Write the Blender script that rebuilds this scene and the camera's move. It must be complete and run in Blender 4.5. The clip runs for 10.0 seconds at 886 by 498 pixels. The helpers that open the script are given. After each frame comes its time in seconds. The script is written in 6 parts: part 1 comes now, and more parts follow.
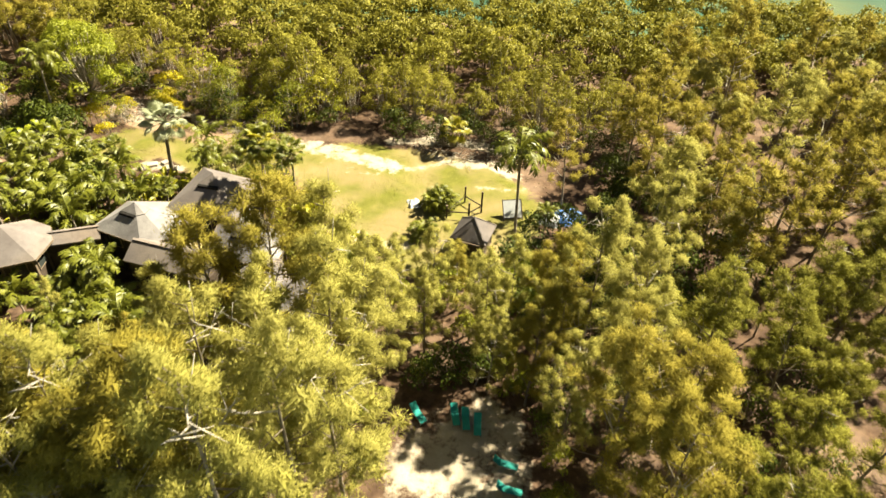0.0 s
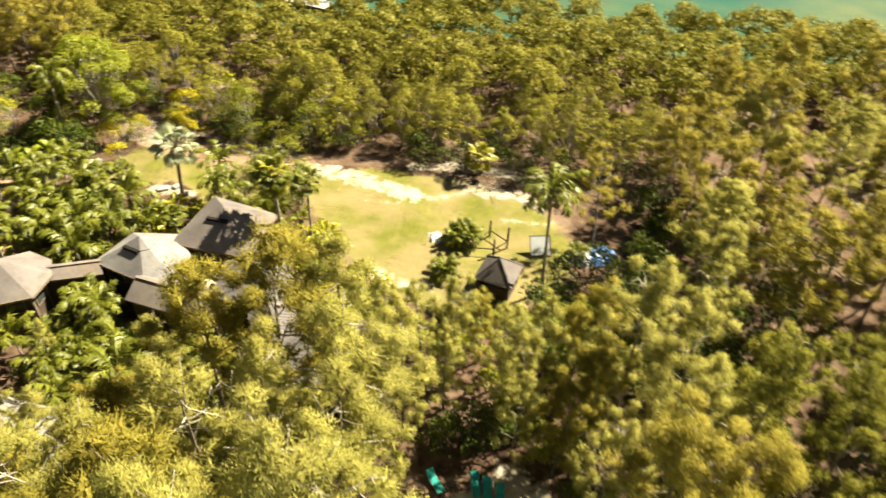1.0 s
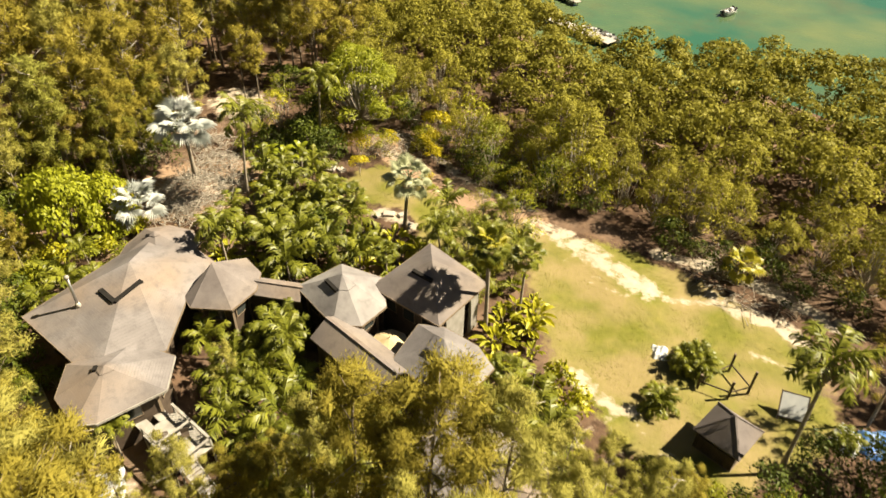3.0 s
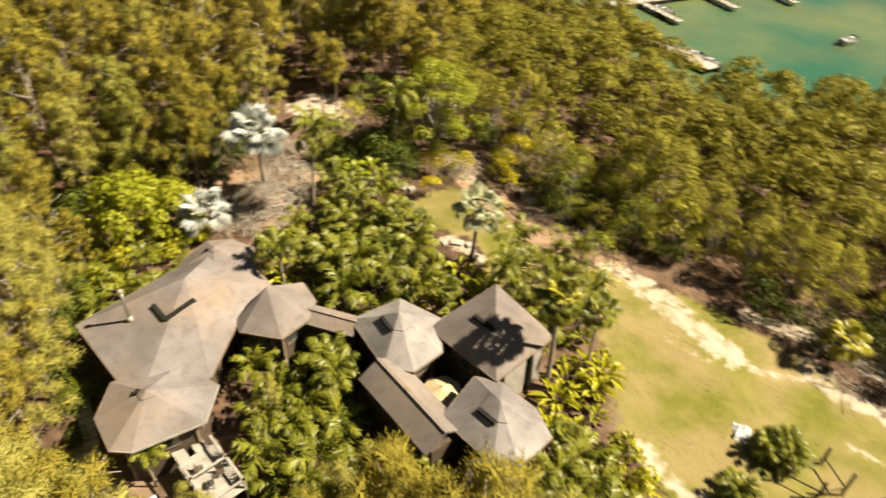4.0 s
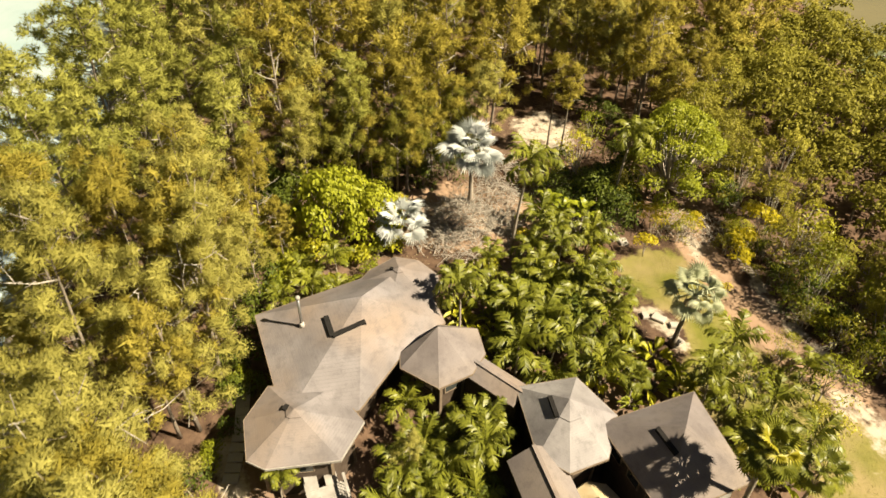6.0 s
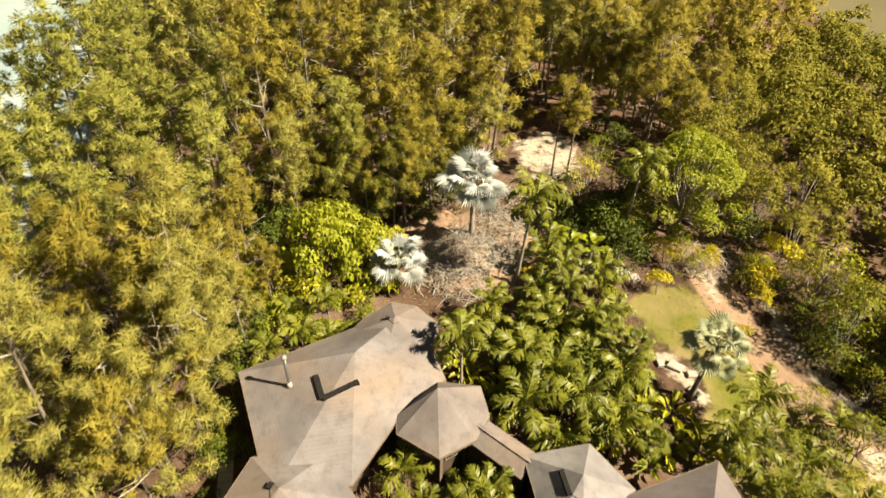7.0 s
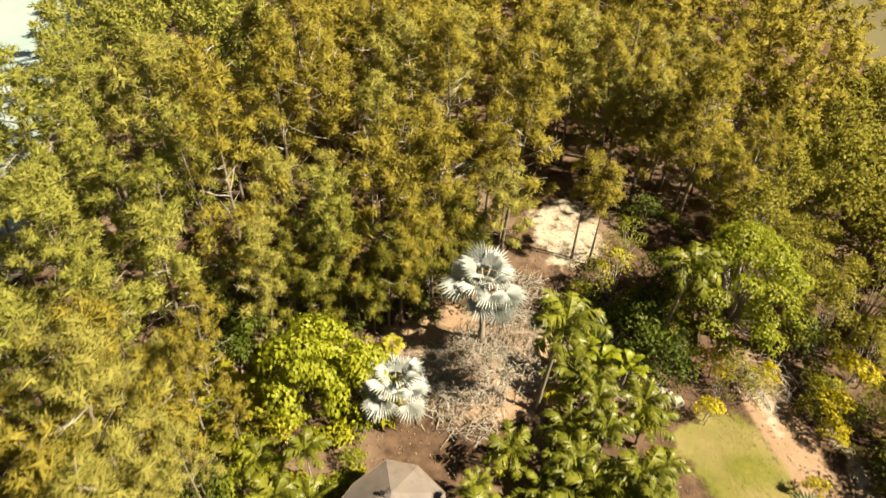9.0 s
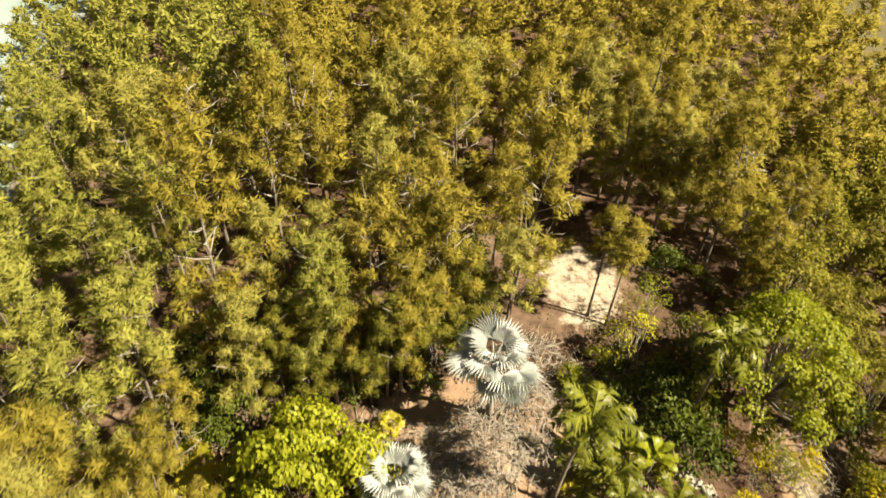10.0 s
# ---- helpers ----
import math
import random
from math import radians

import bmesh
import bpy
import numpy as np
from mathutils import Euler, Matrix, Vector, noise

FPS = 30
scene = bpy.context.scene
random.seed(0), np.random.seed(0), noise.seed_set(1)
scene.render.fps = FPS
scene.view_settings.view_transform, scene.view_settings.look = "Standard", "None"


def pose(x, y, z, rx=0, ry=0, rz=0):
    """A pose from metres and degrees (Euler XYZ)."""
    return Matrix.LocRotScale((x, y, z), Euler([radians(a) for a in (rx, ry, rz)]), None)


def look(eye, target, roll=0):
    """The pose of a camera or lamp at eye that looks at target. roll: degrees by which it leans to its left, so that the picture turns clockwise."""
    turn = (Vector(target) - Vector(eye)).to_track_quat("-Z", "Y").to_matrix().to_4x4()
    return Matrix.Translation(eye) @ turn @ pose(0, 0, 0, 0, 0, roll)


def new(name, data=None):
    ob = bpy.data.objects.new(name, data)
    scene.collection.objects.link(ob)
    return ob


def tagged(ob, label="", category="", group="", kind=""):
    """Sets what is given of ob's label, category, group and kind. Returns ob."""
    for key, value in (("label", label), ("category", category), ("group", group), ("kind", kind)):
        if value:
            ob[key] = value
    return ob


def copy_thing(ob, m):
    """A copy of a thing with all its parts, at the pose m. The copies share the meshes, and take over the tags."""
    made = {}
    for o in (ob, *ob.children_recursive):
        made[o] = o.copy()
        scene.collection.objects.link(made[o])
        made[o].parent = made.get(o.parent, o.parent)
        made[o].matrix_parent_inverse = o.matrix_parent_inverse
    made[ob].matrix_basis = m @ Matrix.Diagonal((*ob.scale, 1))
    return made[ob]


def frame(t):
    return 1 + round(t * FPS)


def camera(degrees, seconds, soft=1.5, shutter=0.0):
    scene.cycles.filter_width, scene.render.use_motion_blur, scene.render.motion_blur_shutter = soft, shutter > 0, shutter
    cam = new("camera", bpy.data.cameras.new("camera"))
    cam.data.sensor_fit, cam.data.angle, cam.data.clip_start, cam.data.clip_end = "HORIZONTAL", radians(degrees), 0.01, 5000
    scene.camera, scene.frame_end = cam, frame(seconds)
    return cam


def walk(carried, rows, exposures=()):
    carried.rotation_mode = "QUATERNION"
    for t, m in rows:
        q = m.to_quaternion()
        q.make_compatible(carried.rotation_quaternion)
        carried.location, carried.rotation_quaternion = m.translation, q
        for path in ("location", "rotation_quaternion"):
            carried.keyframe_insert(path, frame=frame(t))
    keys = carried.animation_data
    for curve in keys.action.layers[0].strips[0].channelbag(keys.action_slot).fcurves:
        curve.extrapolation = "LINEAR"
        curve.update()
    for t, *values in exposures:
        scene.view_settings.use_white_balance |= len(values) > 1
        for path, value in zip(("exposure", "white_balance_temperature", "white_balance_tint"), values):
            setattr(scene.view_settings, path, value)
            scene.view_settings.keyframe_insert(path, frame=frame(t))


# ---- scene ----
cam = camera(66.9, 10.0, soft=1.5, shutter=0.5)
PATH = [
    (0, (2.25, 1.88, 45.689), (2.074, 3.431, 44.439), 2.2),
    (0.5, (1.672, 4.773, 45.709), (1.499, 6.327, 44.462), 2.1),
    (1, (1.103, 7.791, 45.711), (0.867, 9.337, 44.465), 2.1),
    (1.5, (0.633, 10.869, 45.697), (0.038, 12.309, 44.443), 2.1),
    (2, (0.143, 13.78, 45.73), (-0.646, 15.122, 44.475), 2.0),
    (2.5, (-0.778, 16.484, 45.851), (-1.574, 17.824, 44.598), 1.8),
    (2.7, (-1.269, 17.484, 45.889), (-2.094, 18.809, 44.639), 1.7),
    (3.8, (-4.569, 22.79, 46.229), (-5.523, 24.023, 44.976), 2.0),
    (4, (-5.161, 23.674, 46.234), (-6.185, 24.846, 44.978), 2.0),
    (4.5, (-6.402, 25.558, 46.149), (-7.684, 26.421, 44.879), 1.7),
    (5, (-7.345, 27.041, 46.131), (-8.725, 27.733, 44.859), 1.5),
    (5.2, (-7.911, 27.52, 46.16), (-9.29, 28.211, 44.887), 1.45),
    (6.3, (-12.358, 29.881, 46.58), (-13.727, 30.569, 45.294), 1.35),
    (6.5, (-13.395, 30.395, 46.615), (-14.764, 31.083, 45.329), 1.3),
    (7, (-16.487, 31.844, 46.74), (-17.852, 32.532, 45.45), 1.2),
    (7.5, (-19.873, 33.344, 46.858), (-21.235, 34.033, 45.566), 1.2),
    (8, (-23.497, 34.82, 46.928), (-24.854, 35.514, 45.634), 1.3),
    (8.5, (-27.174, 36.214, 47.016), (-28.526, 36.913, 45.719), 1.6),
    (9, (-31.021, 37.597, 47.042), (-32.369, 38.305, 45.744), 2.0),
    (9.5, (-34.964, 39.016, 47.067), (-36.306, 39.731, 45.768), 2.5),
    (10, (-38.801, 40.471, 47.111), (-40.141, 41.191, 45.812), 3.0),
]
walk(cam, [(t, look(eye, target, roll)) for t, eye, target, roll in PATH], exposures=[(0.0, 2.2, 7300.0, 4.0), (1.0, 2.16, 7300.0, 4.0), (2.0, 1.94, 7500.0, 6.0), (2.7, 1.82, 7500.0, 8.0), (4.0, 1.66, 7500.0, 11.0), (10.0, 1.68, 7500.0, 9.0)])

# ---- light: clear midday sun from the north-east, blue sky ----
SUN_AZ, SUN_EL = 43.0, 47.0
world = bpy.data.worlds.new("sky")
world.use_nodes = True
scene.world = world
wn = world.node_tree.nodes
sky = wn.new("ShaderNodeTexSky")
sky.sky_type = "NISHITA"
sky.sun_disc = False
sky.sun_elevation = radians(SUN_EL)
sky.sun_rotation = radians(90.0 - SUN_AZ)
world.node_tree.links.new(sky.outputs[0], wn["Background"].inputs[0])
wn["Background"].inputs[1].default_value = 0.014
sun = new("sun", bpy.data.lights.new("sun", "SUN"))
sun.data.energy, sun.data.angle, sun.data.color = 5.0, radians(0.6), (1.0, 0.93, 0.78)
_to_sun = Vector((math.cos(radians(SUN_AZ)) * math.cos(radians(SUN_EL)), math.sin(radians(SUN_AZ)) * math.cos(radians(SUN_EL)), math.sin(radians(SUN_EL))))
sun.matrix_world = look(_to_sun * 200.0, (0, 0, 0))


# ---- materials ----
class Mat:
    """A node material with short ways to add nodes."""

    def __init__(self, name):
        self.m = bpy.data.materials.new(name)
        self.m.use_nodes = True
        self.t = self.m.node_tree
        self.b = self.t.nodes["Principled BSDF"]
        self.co = None

    def node(self, kind, **inputs):
        n = self.t.nodes.new(kind)
        for k, v in inputs.items():
            self.put(n.inputs[k.replace("_", " ")], v)
        return n

    def put(self, socket, v):
        if hasattr(v, "links"):
            self.t.links.new(v, socket)
        else:
            socket.default_value = v

    def coords(self):
        if self.co is None:
            self.co = self.t.nodes.new("ShaderNodeNewGeometry").outputs["Position"]
        return self.co

    def noise(self, scale, detail=4.0, rough=0.55, vec=None, out=0):
        n = self.node("ShaderNodeTexNoise", Scale=scale, Detail=detail, Roughness=rough)
        self.put(n.inputs["Vector"], vec if vec is not None else self.coords())
        return n.outputs[out]

    def ramp(self, fac, *stops):
        n = self.node("ShaderNodeValToRGB")
        self.put(n.inputs[0], fac)
        e = n.color_ramp.elements
        while len(e) < len(stops):
            e.new(0.5)
        for el, (p, c) in zip(e, stops):
            el.position = p
            el.color = (*c, 1.0) if hasattr(c, "__len__") else (c, c, c, 1.0)
        return n.outputs[0]

    def mix(self, fac, a, b, mode="MIX"):
        n = self.t.nodes.new("ShaderNodeMix")
        n.data_type, n.blend_type = "RGBA", mode
        for socket, v in ((n.inputs[0], fac), (n.inputs[6], a), (n.inputs[7], b)):
            self.put(socket, (*v, 1.0) if isinstance(v, tuple) and len(v) == 3 else v)
        return n.outputs[2]

    def math(self, op, a, b=0.0):
        n = self.t.nodes.new("ShaderNodeMath")
        n.operation = op
        self.put(n.inputs[0], a)
        self.put(n.inputs[1], b)
        return n.outputs[0]

    def attr(self, name):
        n = self.t.nodes.new("ShaderNodeAttribute")
        n.attribute_name = name
        return n.outputs["Fac"]

    def rand(self):
        return self.t.nodes.new("ShaderNodeObjectInfo").outputs["Random"]

    def island(self):
        return self.t.nodes.new("ShaderNodeNewGeometry").outputs["Random Per Island"]

    def bump(self, height, strength=0.4, distance=0.05):
        n = self.node("ShaderNodeBump", Strength=strength, Distance=distance, Height=height)
        self.put(self.b.inputs["Normal"], n.outputs[0])

    def done(self, color, rough=0.8, spec=0.3, metal=0.0):
        self.put(self.b.inputs["Base Color"], (*color, 1.0) if isinstance(color, tuple) else color)
        self.put(self.b.inputs["Roughness"], rough)
        self.put(self.b.inputs["Specular IOR Level"], spec)
        self.put(self.b.inputs["Metallic"], metal)
        return self.m


def foliage(name, dark, mid, light, glow=0.35, rough=0.55, spec=0.25, patch=0.35):
    """Leaves: colour varies from leaf to leaf, plant to plant and in patches; part of the light comes through them."""
    k = Mat(name)
    leaf = k.ramp(k.island(), (0.0, dark), (0.5, mid), (1.0, light))
    plant = k.ramp(k.rand(), (0.0, dark), (0.45, mid), (1.0, light))
    c = k.mix(0.45, leaf, plant)
    c = k.mix(k.math("MULTIPLY", k.noise(patch, 3.0), 0.5), c, light)
    k.done(c, rough, spec)
    tr = k.node("ShaderNodeBsdfTranslucent", Color=c)
    mx = k.t.nodes.new("ShaderNodeMixShader")
    mx.inputs[0].default_value = glow
    k.t.links.new(k.b.outputs[0], mx.inputs[1])
    k.t.links.new(tr.outputs[0], mx.inputs[2])
    k.t.links.new(mx.outputs[0], k.t.nodes["Material Output"].inputs[0])
    return k.m


def surface(name, a, b, scale, fine, rough=0.85, spec=0.25, bump=0.3, metal=0.0, vary=0.0):
    """A plain surface with stains at one scale and grain at another."""
    k = Mat(name)
    c = k.mix(k.ramp(k.noise(scale, 5.0), (0.3, 0.0), (0.7, 1.0)), a, b)
    c = k.mix(k.math("MULTIPLY", k.noise(fine, 3.0), 0.45), c, tuple(v * 0.55 for v in a))
    if vary:
        c = k.mix(k.math("MULTIPLY", k.rand(), vary), c, tuple(v * 0.5 for v in b))
    k.bump(k.noise(fine, 4.0), bump, 0.03)
    return k.done(c, rough, spec, metal)


NEEDLE = foliage("casuarina_needles", (0.245, 0.228, 0.05), (0.31, 0.286, 0.066), (0.37, 0.338, 0.095), 0.42, 0.7, 0.08)
NEEDLE_GREEN = foliage("casuarina_needles_green", (0.17, 0.176, 0.034), (0.25, 0.25, 0.05), (0.34, 0.328, 0.08), 0.4, 0.7, 0.08)
# darker green trees in the east; also carries woodland shade in its colour
NEEDLE_DARK_AND_SHADE = foliage("casuarina_needles_dark_and_shade", (0.06, 0.062, 0.012), (0.135, 0.132, 0.022), (0.26, 0.24, 0.036), 0.3, 0.7, 0.08)
NEEDLE_RUST = foliage("casuarina_needles_rusty", (0.195, 0.166, 0.027), (0.265, 0.222, 0.037), (0.33, 0.275, 0.054), 0.42, 0.7, 0.08)
MANGROVE = foliage("mangrove_leaves", (0.08, 0.077, 0.012), (0.2, 0.186, 0.028), (0.34, 0.305, 0.046), 0.36, 0.6, 0.12)
BRIGHT = foliage("bright_leaves", (0.05, 0.075, 0.006), (0.17, 0.2, 0.014), (0.34, 0.33, 0.03), 0.42, 0.5, 0.22)
LIME = foliage("lime_green_leaves", (0.1, 0.125, 0.012), (0.235, 0.26, 0.019), (0.41, 0.41, 0.038), 0.4, 0.5, 0.22)
GOLDEN = foliage("yellow_green_leaves", (0.11, 0.118, 0.008), (0.25, 0.25, 0.016), (0.42, 0.385, 0.03), 0.3, 0.45, 0.28)
DEEP = foliage("deep_green_leaves", (0.012, 0.02, 0.004), (0.035, 0.055, 0.008), (0.11, 0.13, 0.014), 0.2, 0.55, 0.15)
FROND = foliage("palm_frond", (0.022, 0.032, 0.006), (0.085, 0.1, 0.012), (0.225, 0.225, 0.026), 0.26, 0.42, 0.3)
FROND_GOLD = foliage("palm_frond_yellowed", (0.12, 0.12, 0.01), (0.25, 0.235, 0.018), (0.42, 0.36, 0.03), 0.28, 0.4, 0.4)
SILVER = foliage("silver_palm_leaf", (0.27, 0.3, 0.28), (0.4, 0.42, 0.395), (0.53, 0.54, 0.505), 0.2, 0.5, 0.3)
SILVER_GREEN = foliage("grey_green_fan_leaf", (0.17, 0.19, 0.1), (0.3, 0.32, 0.19), (0.46, 0.47, 0.31), 0.25, 0.5, 0.35)
DRYLEAF = foliage("dry_leaf", (0.0884, 0.0612, 0.034), (0.204, 0.1496, 0.0884), (0.34, 0.272, 0.1768), 0.25, 0.8, 0.1)
YELLOW = foliage("yellow_leaves", (0.2, 0.165, 0.01), (0.38, 0.32, 0.018), (0.55, 0.46, 0.03), 0.35, 0.5, 0.2)
BANANA_LEAF = foliage("banana_leaf", (0.06, 0.085, 0.006), (0.16, 0.19, 0.012), (0.3, 0.31, 0.025), 0.35, 0.4, 0.35)
GRASS = foliage("grass_blades", (0.095, 0.1, 0.015), (0.15, 0.147, 0.024), (0.215, 0.197, 0.04), 0.3, 0.6, 0.15)
BARK = surface("grey_bark", (0.154, 0.1225, 0.091), (0.266, 0.224, 0.175), 3.0, 18.0, 0.9, 0.15, 0.6)
BARK_PALE = surface("bleached_wood", (0.29, 0.255, 0.205), (0.41, 0.37, 0.31), 4.0, 22.0, 0.85, 0.2, 0.5)
PALM_TRUNK = surface("palm_trunk", (0.21, 0.175, 0.133), (0.322, 0.28, 0.224), 2.0, 14.0, 0.9, 0.15, 0.6)
TIMBER = surface("weathered_timber", (0.14, 0.098, 0.063), (0.231, 0.182, 0.133), 2.0, 16.0, 0.8, 0.2, 0.4, vary=0.4)
DARK_TIMBER = surface("dark_timber", (0.049, 0.035, 0.0245), (0.091, 0.0665, 0.049), 2.0, 16.0, 0.75, 0.25, 0.4, vary=0.3)
WHITE_PAINT = surface("white_paint", (0.36, 0.34, 0.305), (0.2, 0.182, 0.155), 1.2, 12.0, 0.6, 0.35, 0.15, vary=0.2)
CONCRETE = surface("concrete", (0.392, 0.364, 0.322), (0.294, 0.266, 0.231), 0.7, 9.0, 0.9, 0.2, 0.3)
STEEL = surface("galvanised_steel", (0.434, 0.434, 0.42), (0.315, 0.308, 0.294), 3.0, 25.0, 0.35, 0.5, 0.1, metal=0.85)
TEAL = surface("teal_fabric", (0.010, 0.22, 0.19), (0.02, 0.30, 0.26), 3.0, 30.0, 0.7, 0.25, 0.2)
CANVAS = surface("straw_canvas", (0.434, 0.329, 0.182), (0.504, 0.42, 0.266), 2.0, 30.0, 0.85, 0.15, 0.3)
BLUE_TARP = surface("blue_tarpaulin", (0.03, 0.10, 0.30), (0.08, 0.20, 0.42), 2.0, 10.0, 0.4, 0.45, 0.5)
WHITE_TARP = surface("white_sheet", (0.42, 0.43, 0.42), (0.33, 0.35, 0.36), 2.0, 12.0, 0.45, 0.4, 0.4)
GELCOAT = surface("white_gelcoat", (0.56, 0.56, 0.546), (0.504, 0.497, 0.476), 1.0, 8.0, 0.25, 0.5, 0.05)
# near-black for the painted shade strips on the roofs, and for the outboard motors
SHADE_MOTOR_BLACK = surface("roof_shade_and_motor_black", (0.012, 0.011, 0.010), (0.02, 0.018, 0.016), 2.0, 10.0, 0.9, 0.1, 0.1)
PALE_STONE = surface("pale_stone", (0.38, 0.345, 0.3), (0.27, 0.235, 0.19), 0.9, 8.0, 0.9, 0.2, 0.4)


def shingles(name, a, b, rust):
    """Weathered shingle roof: fine level courses, grey stains, rust-brown patches of algae and leaf dust."""
    k = Mat(name)
    sep = k.t.nodes.new("ShaderNodeSeparateXYZ")
    k.put(sep.inputs[0], k.coords())
    course = k.math("FRACT", k.math("MULTIPLY", sep.outputs[2], 13.0))
    c = k.mix(k.ramp(k.noise(0.245, 3.5, 0.42), (0.35, 0.0), (0.68, 1.0)), a, b)
    c = k.mix(k.ramp(k.noise(0.154, 4.2, 0.455), (0.40, 0.0), (0.66, 0.7)), c, rust)
    c = k.mix(k.ramp(k.noise(1.1, 6.0, 0.7), (0.48, 0.0), (0.75, 0.6)), c, tuple(v * 0.62 for v in a))
    c = k.mix(k.math("MULTIPLY", k.noise(9.0, 3.0), 0.35), c, tuple(v * 0.55 for v in a))
    c = k.mix(k.math("MULTIPLY", k.ramp(course, (0.0, 1.0), (0.16, 0.0)), 0.30), c, tuple(v * 0.4 for v in a))
    k.bump(k.math("ADD", course, k.noise(14.0, 3.0)), 0.35, 0.03)
    return k.done(c, 0.88, 0.2)


ROOF_GREY = shingles("grey_shingles", (0.13, 0.117, 0.114), (0.222, 0.203, 0.2), (0.226, 0.164, 0.115))
ROOF_BROWN = shingles("brown_grey_shingles", (0.12, 0.102, 0.097), (0.195, 0.172, 0.163), (0.235, 0.19, 0.148))
ROOF_BLEACHED = shingles("bleached_grey_shingles", (0.13, 0.118, 0.116), (0.205, 0.189, 0.188), (0.36, 0.345, 0.325))
ROOF_PALE = surface("bleached_sheeting", (0.434, 0.406, 0.364), (0.336, 0.301, 0.259), 1.2, 8.0, 0.7, 0.3, 0.2)

# glass
_g = Mat("window_glass")
GLASS = _g.done(_g.mix(_g.noise(0.6, 2.0), (0.02, 0.025, 0.025), (0.05, 0.055, 0.05)), 0.06, 0.6)


def ground_material():
    k = Mat("island_ground")
    n1, n2, n3 = k.noise(0.11, 5.0, 0.6), k.noise(0.9, 5.0, 0.6), k.noise(7.0, 4.0, 0.6)
    litter = k.mix(k.ramp(n2, (0.35, 0.0), (0.65, 1.0)), (0.05, 0.03, 0.02), (0.12, 0.075, 0.048))
    litter = k.mix(k.ramp(n1, (0.5, 0.0), (0.7, 0.6)), litter, (0.27, 0.19, 0.135))
    dirt = k.mix(n2, (0.19, 0.118, 0.072), (0.315, 0.218, 0.145))
    sand = k.mix(k.ramp(n2, (0.3, 0.0), (0.7, 1.0)), (0.28, 0.232, 0.168), (0.38, 0.33, 0.258))
    grass = k.mix(k.ramp(n2, (0.3, 0.0), (0.7, 1.0)), (0.1, 0.104, 0.019), (0.158, 0.147, 0.033))
    grass = k.mix(k.ramp(k.noise(0.33, 4.0), (0.5, 0.0), (0.7, 0.7)), grass, (0.095, 0.108, 0.013))
    grass = k.mix(k.ramp(k.noise(0.161, 3.5, 0.455), (0.4, 0.0), (0.6, 0.8)), grass, (0.235, 0.178, 0.088))
    def edge(a):
        return k.ramp(k.math("ADD", k.attr(a), k.math("MULTIPLY", k.math("SUBTRACT", n2, 0.5), 0.9)), (0.42, 0.0), (0.62, 1.0))
    c = k.mix(edge("dirt"), litter, dirt)
    c = k.mix(edge("lawn"), c, grass)
    worn = k.math("MULTIPLY", k.attr("sand"), k.ramp(k.noise(0.5, 5.0, 0.7), (0.30, 0.45), (0.62, 1.0)))
    c = k.mix(k.ramp(k.math("ADD", worn, k.math("MULTIPLY", k.math("SUBTRACT", n2, 0.5), 1.1)), (0.45, 0.0), (0.75, 1.0)), c, sand)
    c = k.mix(k.math("MULTIPLY", k.ramp(n3, (0.5, 0.0), (0.8, 1.0)), 0.2), c, (0.09, 0.065, 0.035))
    k.bump(k.math("ADD", n2, k.math("MULTIPLY", n3, 0.4)), 0.6, 0.12)
    return k.done(c, 0.95, 0.1)


def water_material():
    """Shallow sea: pale over sand to the south-west, green with weed beds in the lagoon."""
    k = Mat("sea_water")
    sep = k.t.nodes.new("ShaderNodeSeparateXYZ")
    k.put(sep.inputs[0], k.coords())
    lagoon = k.mix(k.ramp(k.noise(0.022, 4.0), (0.40, 0.0), (0.62, 1.0)), (0.021, 0.084, 0.049), (0.105, 0.133, 0.0525))
    weed = k.ramp(k.noise(0.05, 6.0, 0.7), (0.50, 0.0), (0.70, 0.55))
    lagoon = k.mix(weed, lagoon, (0.084, 0.084, 0.035))
    shoal = k.ramp(k.math("MULTIPLY", k.math("SUBTRACT", -72.0, sep.outputs[0]), 0.06), (0.0, 0.0), (1.0, 1.0))
    lagoon = k.mix(shoal, lagoon, k.mix(k.noise(0.06, 4.0), (0.1, 0.085, 0.036), (0.17, 0.145, 0.07)))
    beach = k.mix(k.ramp(k.noise(0.05, 4.0), (0.35, 0.0), (0.65, 1.0)), (0.235, 0.315, 0.30), (0.32, 0.37, 0.35))
    far = k.ramp(k.math("MULTIPLY", k.math("SUBTRACT", 75.0, sep.outputs[1]), 0.02), (0.0, 0.0), (1.0, 1.0))
    c = k.mix(far, lagoon, beach)
    k.bump(k.math("ADD", k.noise(0.9, 4.0), k.noise(0.25, 3.0)), 0.12, 0.3)
    return k.done(c, 0.12, 0.45)


GROUND, WATER = ground_material(), water_material()


# ---- mesh helpers ----
def mesh_of(name, verts, faces, material, smooth=False):
    me = bpy.data.meshes.new(name)
    me.from_pydata([tuple(v) for v in verts], [], faces)
    me.materials.append(material)
    if smooth:
        me.shade_smooth()
    me.update()
    return me


